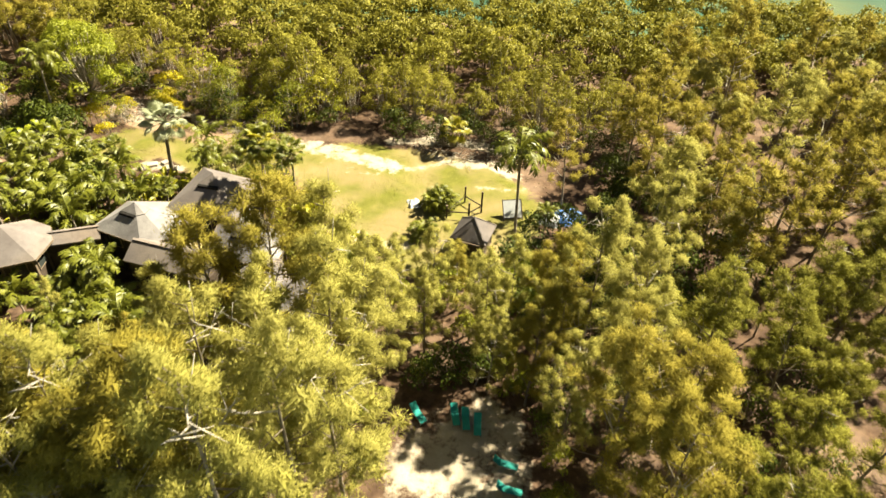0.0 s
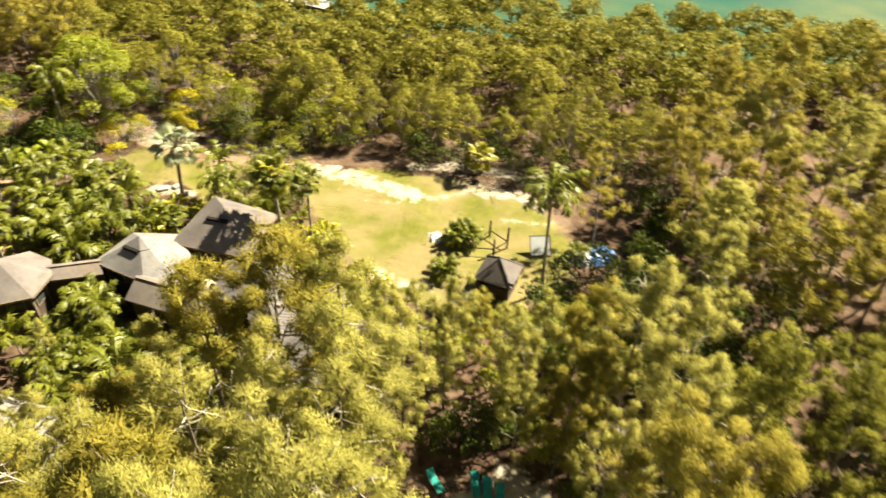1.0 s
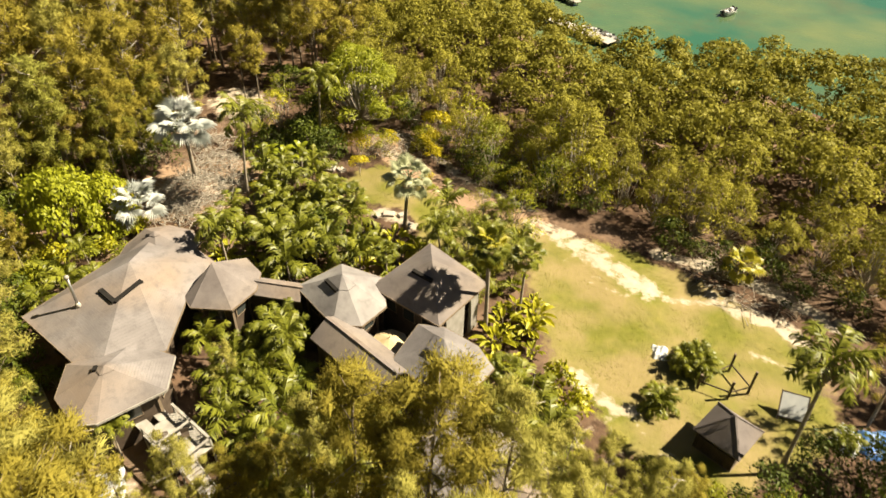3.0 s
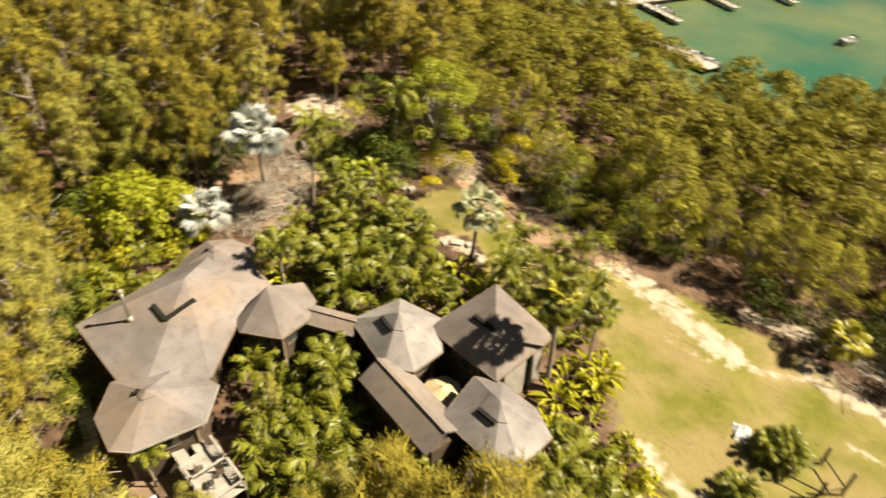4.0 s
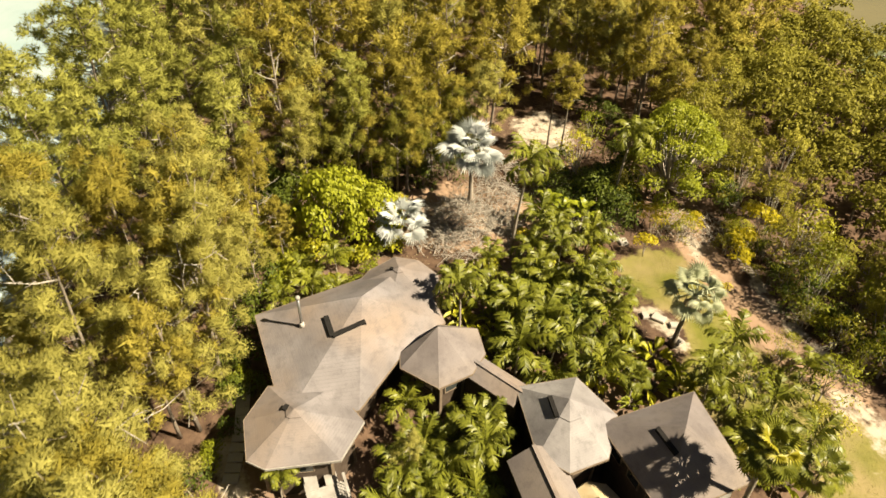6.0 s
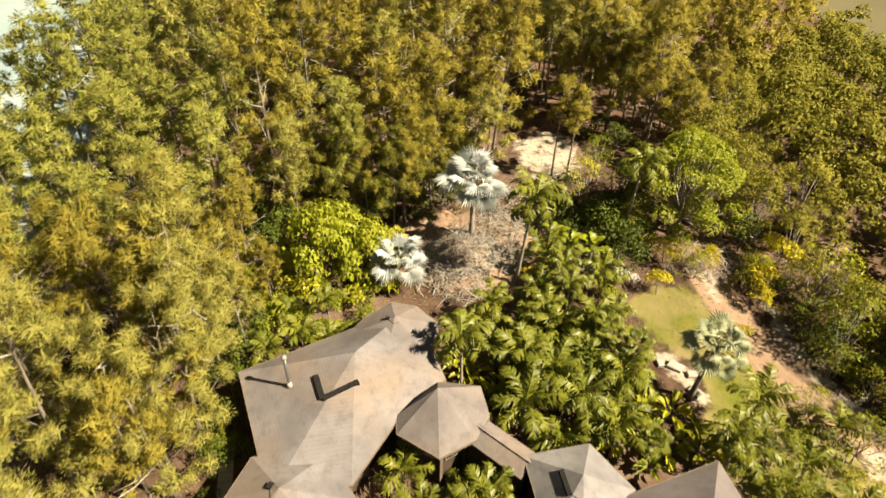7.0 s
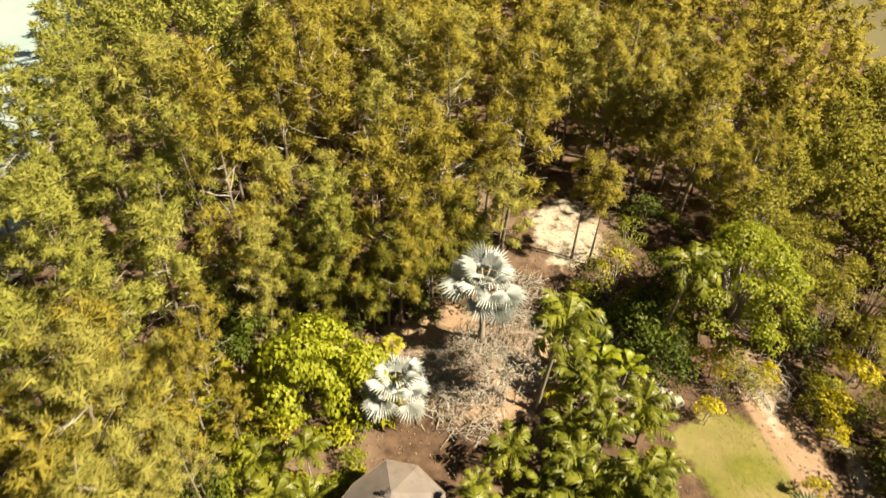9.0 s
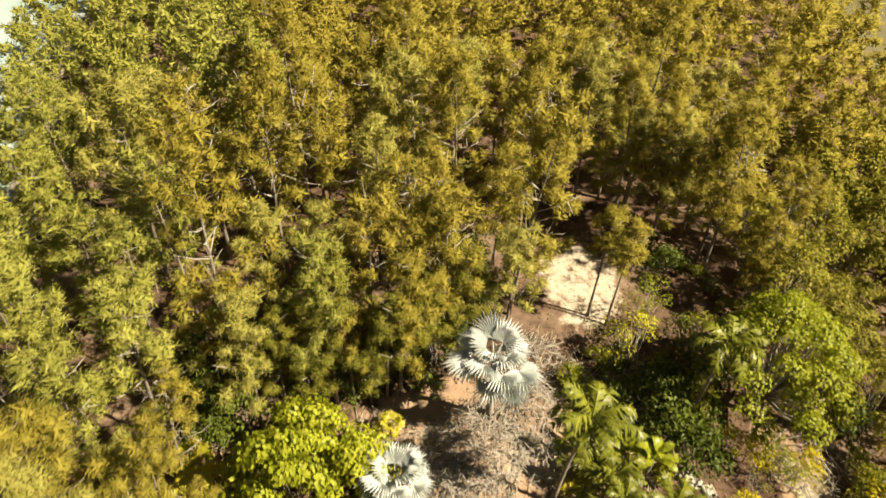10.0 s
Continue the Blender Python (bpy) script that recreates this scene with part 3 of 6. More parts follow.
south = thing("south_house", "house with grey shingle roofs half hidden under tall casuarinas", "house")
S_POLY = [(-20.3, 41.4), (-16.4, 36.4), (-7.5, 41.3), (-11.2, 46.7), (-14.9, 46.6)]
hip_roof(south, S_POLY, EAVE, (-13.6, 43.6, 7.7), ROOF_GREY)
walls(south, S_POLY, 0.2, 5.3, DARK_TIMBER, rng)
gable(south, (-15.6, 37.3), (-18.4, 33.2), 2.2, 4.9, 5.7, ROOF_GREY)

# court between the roofs: parasol over a stone floor
court = part("court_floor", Build().prism([(-30, 48.9), (-25.6, 47.8), (-25.6, 52.4), (-29.6, 53)], 0.4, 0.75).mesh("court_floor", PALE_STONE), guest)


def parasol(at):
    ob = thing("parasol", "straw-coloured octagonal parasol open in the house court", "parasol", at)
    b = Build()
    n, r = 8, 1.75
    rim = [(r * math.cos(2 * math.pi * (i + 0.5) / n), r * math.sin(2 * math.pi * (i + 0.5) / n)) for i in range(n)]
    part("canopy", roof_solid(rim, 2.45, (0, 0, 3.15), 0.04).mesh("canopy", CANVAS), ob)
    part("pole", b.beam((0, 0, 0), (0, 0, 3.05), 0.07, sides=8).mesh("pole", TIMBER), ob)
    part("base_plate", Build().beam((0, 0, 0), (0, 0, 0.12), 0.7, sides=12).mesh("base_plate", CONCRETE), ob)
    part("finial", Build().tube([(0, 0, 3.1), (0, 0, 3.22), (0, 0, 3.32)], [0.03, 0.06, 0.01], 6).mesh("finial", TIMBER), ob)
    for i in range(n):
        x, y = rim[i]
        part("rib", Build().beam((0, 0, 3.04), (x * 0.98, y * 0.98, 2.40), 0.03).mesh("rib", TIMBER), ob)
    return ob


parasol(pose(-27.9, 50.2, 0.75, 0, 0, 10))


# ---- the hut on the lawn ----
def hut(at):
    ob = thing("garden_hut", "small square hut with a pyramid roof of grey boards", "hut", at)
    h = 1.95
    sq = [(-h, -h), (h, -h), (h, h), (-h, h)]
    roof = part("roof", roof_solid(sq, 2.25, (0, 0, 4.1), 0.12).mesh("roof", ROOF_BROWN), ob)
    for x, y in sq:
        part("hip_strip", Build().beam((x, y, 2.27), (0, 0, 4.12), 0.14, 0.04).mesh("hip_strip", ROOF_BROWN), roof)
        part("post", Build().box((x * 0.8, y * 0.8, 1.1), (0.14, 0.14, 2.2), 0, 0.015).mesh("post", DARK_TIMBER), ob)
    for k in range(4):
        a = math.radians(90 * k)
        for j in range(9):
            u = -1.45 + j * 0.3625
            c = (math.cos(a) * 1.56 - math.sin(a) * u, math.sin(a) * 1.56 + math.cos(a) * u, 1.02)
            if k == 1 and 3 <= j <= 5:
                continue
            part("board", Build().box((0, 0, 0), (0.03, 0.34, 2.04 if k in (0, 2) else 1.5), 0, 0.006).mesh("board", DARK_TIMBER), ob, at=pose(c[0], c[1], c[2] if k in (0, 2) else 0.76, 0, 0, 90 * k))
    part("floor", Build().box((0, 0, 0.06), (3.3, 3.3, 0.12), 0, 0.02).mesh("floor", TIMBER), ob)
    return ob


hut(pose(-1.0, 58.5, gz(-1.0, 58.5), 0, 0, -13))
FOOT.append(([(-3.5, 56.1), (1.5, 56.1), (1.5, 60.9), (-3.5, 60.9)], 3))


def post_frame():
    ob = thing("timber_post_frame", "frame of four dark timber posts with low rails on the lawn", "frame")
    ps = [(-4.5, 63.6, 1.7), (-2.0, 64.0, 2.2), (-0.7, 65.7, 2.8), (-2.8, 67.4, 2.2)]
    for x, y, h in ps:
        p = part("post", Build().box((0, 0, h / 2), (0.17, 0.17, h), 0, 0.02).mesh("post", DARK_TIMBER), ob, at=pose(x, y, gz(x, y), 0, 0, 20))
        part("post_cap", Build().box((0, 0, h + 0.03), (0.21, 0.21, 0.06), 0, 0.01).mesh("post_cap", TIMBER), p)
    for a, b in ((0, 1), (1, 2), (2, 3), (3, 0)):
        p, q = ps[a], ps[b]
        part("rail", Build().beam((p[0], p[1], gz(p[0], p[1]) + 0.9), (q[0], q[1], gz(q[0], q[1]) + 0.9), 0.06, 0.14).mesh("rail", DARK_TIMBER), ob)


post_frame()


def lounger(at):
    ob = thing("sun_lounger", "teal fabric sun lounger on the shaded sand", "lounger", at, group="loungers on the sand")
    for s in (-1, 1):
        part("side_rail", Build().beam((s * 0.31, -0.95, 0.32), (s * 0.31, 0.45, 0.32), 0.05, 0.06).mesh("side_rail", WHITE_PAINT), ob)
        for y in (-0.8, 0.4):
            part("leg", Build().beam((s * 0.31, y, 0), (s * 0.31, y, 0.32), 0.05).mesh("leg", WHITE_PAINT), ob)
        part("back_rail", Build().beam((s * 0.31, 0.45, 0.32), (s * 0.31, 1.0, 0.78), 0.05, 0.06).mesh("back_rail", WHITE_PAINT), ob)
    part("seat", Build().box((0, -0.25, 0.37), (0.6, 1.38, 0.05), 0, 0.02).mesh("seat", TEAL), ob)
    b = Build()
    b.add([(-0.3, 0.45, 0.36), (0.3, 0.45, 0.36), (0.3, 1.0, 0.82), (-0.3, 1.0, 0.82), (-0.3, 0.42, 0.40), (0.3, 0.42, 0.40), (0.3, 0.97, 0.86), (-0.3, 0.97, 0.86)],
          [(0, 1, 2, 3), (7, 6, 5, 4), (0, 4, 5, 1), (1, 5, 6, 2), (2, 6, 7, 3), (3, 7, 4, 0)])
    part("backrest", b.mesh("backrest", TEAL), ob)
    return ob


first = None
for x, y, r in ((-0.1, 36.0, 15), (0.8, 35.7, 10), (1.8, 35.3, 5), (-3.1, 35.8, 40), (4.3, 32.2, 80), (4.7, 30.1, 82)):
    at = pose(x, y, gz(x, y), 0, 0, r)
    first = copy_thing(first, at) if first else lounger(at)


# ---- plants ----
def unit(v):
    return v / np.maximum(np.linalg.norm(v, axis=-1, keepdims=True), 1e-6)


def blades(p, d, length, width, rs, droop=0.0, normal=None):
    """Pointed single leaves from p along d, facing normal: two triangles each."""
    p, d = np.asarray(p, float), unit(np.asarray(d, float))
    side = unit(np.cross(d, unit(rs.normal(size=d.shape)) if normal is None else normal))
    L, W = np.reshape(length, (-1, 1)), np.reshape(width, (-1, 1))
    tip = p + d * L + np.array([0, 0, -1.0]) * (droop * L)
    mid = p + d * L * 0.5
    a, b = mid + side * W / 2, mid - side * W / 2
    return np.stack([p, a, tip, p, tip, b], 1).reshape(-1, 3, 3)


def spikes(p, d, length, width, rs, normal=None):
    """Single thin triangles, for needles and grass."""
    d = unit(np.asarray(d, float))
    side = unit(np.cross(d, unit(rs.normal(size=d.shape)) if normal is None else normal))
    L, W = np.reshape(length, (-1, 1)), np.reshape(width, (-1, 1))
    return np.stack([p + side * W / 2, p - side * W / 2, p + d * L], 1)


def casuarina_parts(seed, h, r, n_limbs=30, per=104, width=(0.06, 0.1), core=16, length=(0.2, 0.44), broad=(0.18, 0.3), low=0.12):
    """Trunk with limbs, some of them bare and bleached, and a tall ragged crown of soft rounded puffs of fine needles."""
    rs = np.random.RandomState(seed)
    b, bleached = Build(), []
    lean = rs.normal(size=2) * 0.035 * h
    def spine(f):
        return np.array([lean[0] * f * f, lean[1] * f * f, h * f])
    b.tube([spine(f) for f in (0, 0.12, 0.35, 0.6, 0.82, 0.97)], [0.24, 0.2, 0.15, 0.1, 0.055, 0.02], 5)
    C, A, S = [], [], []
    def puff(c, o, size):
        C.append(c)
        A.append(o)
        S.append(size)
    for i in range(n_limbs):
        f = low + (0.98 - low) * ((i + rs.rand()) / n_limbs) ** 0.85
        az = i * 2.4 + rs.normal() * 0.5
        reach = r * (0.16 + 1.0 * min(1.0, (1.02 - f) / 0.72) ** 0.75) * rs.uniform(0.5, 1.15)
        o = np.array([math.cos(az), math.sin(az), rs.uniform(0.3, 0.9)])
        s0 = spine(f)
        e = s0 + o * reach
        m = s0 + o * reach * 0.5 + np.array([0, 0, -0.08 * reach])
        bare = rs.rand() < 0.15
        if bare:
            bleached.append(Build())
        (bleached[-1] if bare else b).tube([s0, m, e], [0.07, 0.05, 0.022] if bare else [0.055, 0.035, 0.012], 4 if bare else 3)
        if bare:
            for q in (0.45, 0.7, 0.85):
                g = s0 + (e - s0) * q
                bleached[-1].tube([g, g + rs.normal(size=3) * 0.8 + np.array([0, 0, 0.35])], [0.045, 0.015], 3)
            continue
        k = rs.uniform(0.85, 1.3)
        puff(e, o, k)
        puff(e - o * 0.45 * k + rs.normal(size=3) * 0.45, o, k * rs.uniform(0.6, 0.9))
        if reach > 1.6:
            puff(s0 + (e - s0) * rs.uniform(0.4, 0.6) + rs.normal(size=3) * 0.25, o, rs.uniform(0.8, 1.15))
    puff(spine(0.96), np.array([0, 0, 1.0]), 0.75)
    puff(spine(0.9) + rs.normal(size=3) * 0.3, np.array([0, 0, 1.0]), 0.9)
    C, A, S = np.array(C), unit(np.array(A)), np.array(S)[:, None]
    c, ax, size = np.repeat(C, per, 0), np.repeat(A, per, 0), np.repeat(S, per, 0)
    out = unit(rs.normal(size=c.shape) + ax * 0.35 + np.array([0, 0, 0.3]))
    lobe = 1 + 0.3 * np.sin(out[:, :1] * 6 + seed) * np.sin(out[:, 1:2] * 5 + out[:, 2:] * 4)
    p = c + out * size * lobe * rs.uniform(0.38, 0.82, (len(c), 1)) * np.array([1, 1, 0.82])
    tang = unit(np.cross(out, rs.normal(size=c.shape)))
    d = out * 0.6 + tang * 0.5 + ax * 0.3 + rs.normal(size=c.shape) * 0.35
    L = rs.uniform(*length, (len(c), 1)) * (0.6 + 0.4 * size)
    needles = spikes(p, d, L, rs.uniform(*width, (len(c), 1)), rs, out + rs.normal(size=c.shape) * 0.35)
    shade = unit(out + np.array([0, 0, 0.6]) + rs.normal(size=c.shape) * 0.3)
    cc, ca, cs = np.repeat(C, core, 0), np.repeat(A, core, 0), np.repeat(S, core, 0)
    co = unit(rs.normal(size=cc.shape) + ca * 0.3)
    q = cc + co * rs.uniform(0.1, 0.45, (len(cc), 1)) * cs
    inner = spikes(q, unit(np.cross(co, rs.normal(size=cc.shape))), rs.uniform(0.5, 0.85, (len(cc), 1)) * cs, rs.uniform(*broad, (len(cc), 1)) * cs, rs, co)
    return b, np.concatenate([needles, inner]), np.concatenate([shade, unit(co + np.array([0, 0, 0.2]))]), bleached


def leafy_parts(seed, h, r, lumps, per, leaf=(0.28, 0.45), aspect=0.5, flat=0.7, trunk=0.16, base=0.35, stems=1, shell=0.75):
    """Broadleaf tree or bush: limbs end in uneven lumps, each a shell of single leaves with gaps between."""
    rs = np.random.RandomState(seed)
    b = Build()
    P, D, N = [], [], []
    tops = []
    for i in range(lumps):
        az = i * 2.4 + rs.normal() * 0.4
        q = math.sqrt((i + 0.5) / lumps)
        rad = r * 0.78 * q * rs.uniform(0.8, 1.15)
        z = h * (0.93 - (0.93 - base) * q ** 2.2 * rs.uniform(0.55, 1.0)) - 0.12 * h * rs.rand()
        tops.append(np.array([rad * math.cos(az), rad * math.sin(az), z]))
    for s in range(stems):
        off = rs.normal(size=2) * (0.12 * r if stems > 1 else 0.02)
        fork = np.array([off[0] * 1.5, off[1] * 1.5, h * base * 0.8])
        b.tube([(off[0], off[1], -0.1), (off[0] * 1.2, off[1] * 1.2, h * base * 0.4), fork], [trunk, trunk * 0.85, trunk * 0.7], 6)
        for t in tops[s::stems]:
            m = fork * 0.45 + t * 0.55 + np.array([0, 0, -0.05 * h])
            b.tube([fork, m, t], [trunk * 0.5, trunk * 0.3, trunk * 0.1], 4)
    for t in tops:
        lr = r * rs.uniform(0.26, 0.42) * (1.6 / math.sqrt(max(lumps, 4) / 6.0 + 0.6))
        d = unit(rs.normal(size=(per, 3)))
        d[:, 2] = np.abs(d[:, 2]) * 0.95 - 0.22
        rad = lr * (shell + (1 - shell) * rs.rand(per, 1)) * (1 + 0.25 * np.sin(d[:, :1] * 5 + d[:, 1:2] * 4 + seed))
        P.append(t + d * rad * np.array([1, 1, flat]))
        D.append(unit(np.cross(d, rs.normal(size=(per, 3)))) + d * 0.35 + np.array([0, 0, -0.15]))
        N.append(d + np.array([0, 0, 0.4]) + rs.normal(size=(per, 3)) * 0.4)
    P, D, N = np.concatenate(P), np.concatenate(D), np.concatenate(N)
    L = rs.uniform(*leaf, len(P))
    return b, blades(P, D, L, L * aspect, rs, 0.12, N), np.repeat(unit(N), 2, 0)


def frond_mesh(name, seed, length, arch, leaflets, width, material, stiff=0.0):
    """One feather frond that grows along +x: an arching rib with two rows of hanging leaflets."""
    rs = np.random.RandomState(seed)
    def rib(t):
        a = arch * t
        return np.array([length * t * (1 - 0.22 * arch * t * t), 0.0, length * (0.55 * t - 0.62 * arch * t * t)])
    b = Build()
    ts = np.linspace(0, 1, 7)
    b.tube([rib(t) for t in ts], [0.05 * (1 - 0.8 * t) for t in ts], 3)
    tri = []
    t = np.linspace(0.12, 0.99, leaflets)
    for s in (-1, 1):
        p = np.array([rib(v) for v in t])
        tang = unit(np.array([rib(v + 0.01) - rib(v - 0.01) for v in t]))
        d = tang * 0.65 + np.array([0, s * 1.0, -0.42 + stiff]) + rs.normal(size=(leaflets, 3)) * 0.22
        L = width * np.sin(np.pi * (0.12 + 0.83 * t)) ** 0.6 * rs.uniform(0.85, 1.12, leaflets)
        side = tang
        d = unit(d)
        L = L[:, None]
        W = 0.40 * length / leaflets
        mid = p + d * L * 0.55
        tip = p + d * L + np.array([0, 0, -0.22]) * L
        tri += [np.stack([p - side * W, p + side * W, mid + side * W], 1), np.stack([p - side * W, mid + side * W, mid - side * W], 1), np.stack([mid - side * W, mid + side * W, tip], 1)]
    tri = np.concatenate(tri)
    return joined(name, b, tri, material, material)


def joined(name, b, tri, wood, leaf):
    """One mesh from solids and loose triangles."""
    nv = len(b.v)
    verts = np.concatenate([np.array([tuple(v) for v in b.v], float).reshape(-1, 3), np.asarray(tri).reshape(-1, 3)])
    faces = list(b.f) + [(nv + 3 * i, nv + 3 * i + 1, nv + 3 * i + 2) for i in range(len(tri))]
    me = bpy.data.meshes.new(name)
    me.from_pydata(verts.tolist(), [], faces)
    me.materials.append(leaf)
    me.update()
    return me


def fan_mesh(name, seed, petiole, radius, blades_n, material, spread=150.0, fold=0.25):
    """One fan leaf that grows along +x: a stalk and a ring of pleated, pointed segments."""
    rs = np.random.RandomState(seed)
    b = Build()
    c = np.array([petiole, 0.0, petiole * 0.28])
    b.tube([(0, 0, 0), (petiole * 0.5, 0, petiole * 0.2), tuple(c)], [0.045, 0.035, 0.025], 4)
    tri = []
    for i in range(blades_n):
        a0 = radians(-spread + 2 * spread * i / blades_n)
        a1 = radians(-spread + 2 * spread * (i + 1) / blades_n)
        am = (a0 + a1) / 2
        L = radius * (0.78 + 0.22 * math.cos(am * 0.8)) * rs.uniform(0.9, 1.08)
        def at(a, q, z):
            return c + np.array([math.cos(a) * L * q, math.sin(a) * L * q, z * L * q - 0.10 * L * q * q])
        e0, e1, em = at(a0, 0.62, 0.05), at(a1, 0.62, 0.05), at(am, 0.62, 0.05 + fold * 0.3)
        tip = at(am, 1.0, -0.08)
        tri += [(c, e0, em), (c, em, e1), (e0, tip, em), (em, tip, e1)]
    return joined(name, b, np.array(tri), material, material)


def palm(at, name, label, trunk_h, fronds, meshes, tilt=(15, 95), lean=0.06, trunk_r=0.13, scale=1.0, seed=1, dead=None, category="palm", crownshaft=None):
    """A palm: ringed trunk, and each frond a part of its own round the head."""
    r = random.Random(seed)
    ob = thing(name, label, category, at)
    az0 = r.uniform(0, 360)
    top = Vector((lean * trunk_h * math.cos(az0), lean * trunk_h * math.sin(az0), trunk_h))
    if trunk_h > 0.3:
        n = 9
        pts, rad = [], []
        for i in range(n):
            f = i / (n - 1)
            pts.append((top.x * f * f, top.y * f * f, trunk_h * f - (0.1 if i == 0 else 0)))
            rad.append(trunk_r * (1.35 - 0.45 * f if f < 0.2 else 1.05 - 0.2 * f) * (1.04 if i % 2 else 0.97))
        part("trunk", Build().tube(pts, rad, 8).mesh("trunk", PALM_TRUNK, True), ob, "grey ringed palm trunk")
    else:
        part("trunk", Build().tube([(0, 0, -0.1), (0, 0, 0.25), (0, 0, 0.5)], [trunk_r * 1.5, trunk_r * 1.3, trunk_r * 0.7], 8).mesh("trunk", PALM_TRUNK, True), ob)
        top = Vector((0, 0, 0.35))
    for i in range(fronds):
        q = (i + 0.5) / fronds
        pitch = tilt[0] + (tilt[1] - tilt[0]) * q + r.uniform(-6, 6)
        m = Matrix.Translation(top) @ pose(0, 0, 0, 0, pitch - 62, i * 137.5 + az0 + r.uniform(-12, 12)) @ Matrix.Scale(scale * r.uniform(0.85, 1.1), 4)
        part("frond", meshes[i % len(meshes)], ob, at=m)
    for i in range(0 if dead is None else 6):
        m = Matrix.Translation(top) @ pose(0, 0, 0, 0, r.uniform(62, 80), i * 61 + az0) @ Matrix.Scale(scale * r.uniform(0.6, 0.85), 4)
        part("dead_frond", dead, ob, "dry hanging frond", at=m)
    return ob


class Kind:
    """A kind of plant with a few builds, copied to its places."""

    def __init__(self, makers):
        self.makers, self.made, self.n = makers, {}, 0

    def put(self, x, y, scale=1.0, rz=None, pick=None, sz=None, z=None, label=""):
        r = random.Random(self.n * 7919 + int(x * 13) + int(y * 31))
        k = self.n % len(self.makers) if pick is None else pick
        self.n += 1
        m = pose(x, y, gz(x, y) if z is None else z, r.uniform(-2.5, 2.5), r.uniform(-2.5, 2.5), r.uniform(0, 360) if rz is None else rz) @ Matrix.Diagonal((scale, scale, scale * (sz or 1.0), 1.0))
        if k in self.made:
            ob = copy_thing(self.made[k], m)
        else:
            ob = self.made[k] = self.makers[k]()
            ob.matrix_basis = m
        if label:
            ob["label"] = label
        return ob


def tree_maker(name, label, category, data, wood, leaf, group=""):
    def make():
        b, tri, shade, *rest = data()
        ob = thing(name, label, category, group=group)
        part("trunk", b.mesh("trunk", wood, True), ob)
        part("crown", tri_mesh("crown", tri, leaf, shade), ob)
        for dry in (rest[0] if rest else ()):
            part("bare_limb", dry.mesh("bare_limb", BARK_PALE, True), ob, "bleached leafless limb")
        return ob
    return make


CAS_H = (19.0, 21.0, 17.5, 22.5, 16.0, 20.0)
CASUARINA = Kind([tree_maker("casuarina_tree", "tall feathery olive-green casuarina tree", "tree", (lambda s=s, h=h: casuarina_parts(s, h, 3.5 + 0.3 * (s % 3), low=0.26)), BARK, NEEDLE_RUST if s in (0, 1, 3, 4) else NEEDLE, "casuarina woods") for s, h in enumerate(CAS_H)])
CASUARINA_FINE = Kind([tree_maker("casuarina_tree", "tall feathery olive-green casuarina tree", "tree", (lambda s=s, h=h: casuarina_parts(30 + s, h, 3.7 + 0.3 * (s % 2), 32, 320, (0.034, 0.058), 22, (0.14, 0.3), (0.13, 0.22))), BARK, NEEDLE_RUST if s == 1 else NEEDLE, "casuarina woods") for s, h in enumerate((19.5, 17.5, 21.0))])
CASUARINA_GREEN = Kind([tree_maker("casuarina_tree", "tall feathery green casuarina tree near the shore", "tree", (lambda s=s, h=h: casuarina_parts(20 + s, h, 3.5 + 0.3 * (s % 3), low=0.2)), BARK, NEEDLE_GREEN, "casuarina woods") for s, h in enumerate((19.5, 17.0, 21.0))])
CASUARINA_HIGH = Kind([tree_maker("casuarina_tree", "casuarina tree with a tall bare trunk and a high thin crown", "tree", (lambda: casuarina_parts(51, 19.0, 3.0, 20, low=0.5)), BARK, NEEDLE_RUST, "casuarina woods")])
CASUARINA_DARK_AND_SHADE = Kind([tree_maker("casuarina_tree", "dark green casuarina tree, needles also darkened for shade in the woods", "tree", (lambda s=s, h=h: casuarina_parts(55 + s, h, 3.6, 28, 240, (0.036, 0.062), 20, (0.16, 0.34), (0.13, 0.22), 0.2)), BARK, NEEDLE_DARK_AND_SHADE, "casuarina woods") for s, h in enumerate((18.5, 16.5))])
MANGROVES = Kind([tree_maker("mangrove_tree", "rounded dark olive mangrove tree at the lagoon", "tree", (lambda s=s: leafy_parts(20 + s, 9.0 + s % 3, 3.4, 22, 140, (0.18, 0.29), 0.65, 0.85, 0.14, 0.12, 2)), BARK_PALE, MANGROVE, "mangrove woods") for s in range(5)])


def scatter(polys, gap, seed, keep=lambda x, y: True, tries=60):
    """Points at least gap apart inside the polygons."""
    r = random.Random(seed)
    pts, cells = [], {}
    for poly in polys:
        xs, ys = [p[0] for p in poly], [p[1] for p in poly]
        n = int((max(xs) - min(xs)) * (max(ys) - min(ys)) / gap ** 2 * 4)
        cand = np.array([(r.uniform(min(xs), max(xs)), r.uniform(min(ys), max(ys))) for _ in range(n)])
        ok = inside(poly, cand[:, 0], cand[:, 1]) > 0
        for (x, y), o in zip(cand, ok):
            if not o or not keep(x, y):
                continue
            c = (int(x // gap), int(y // gap))
            if all((x - a) ** 2 + (y - b) ** 2 >= gap * gap for i in (-1, 0, 1) for j in (-1, 0, 1) for a, b in cells.get((c[0] + i, c[1] + j), ())):
                cells.setdefault(c, []).append((x, y))
                pts.append((float(x), float(y)))
    return pts


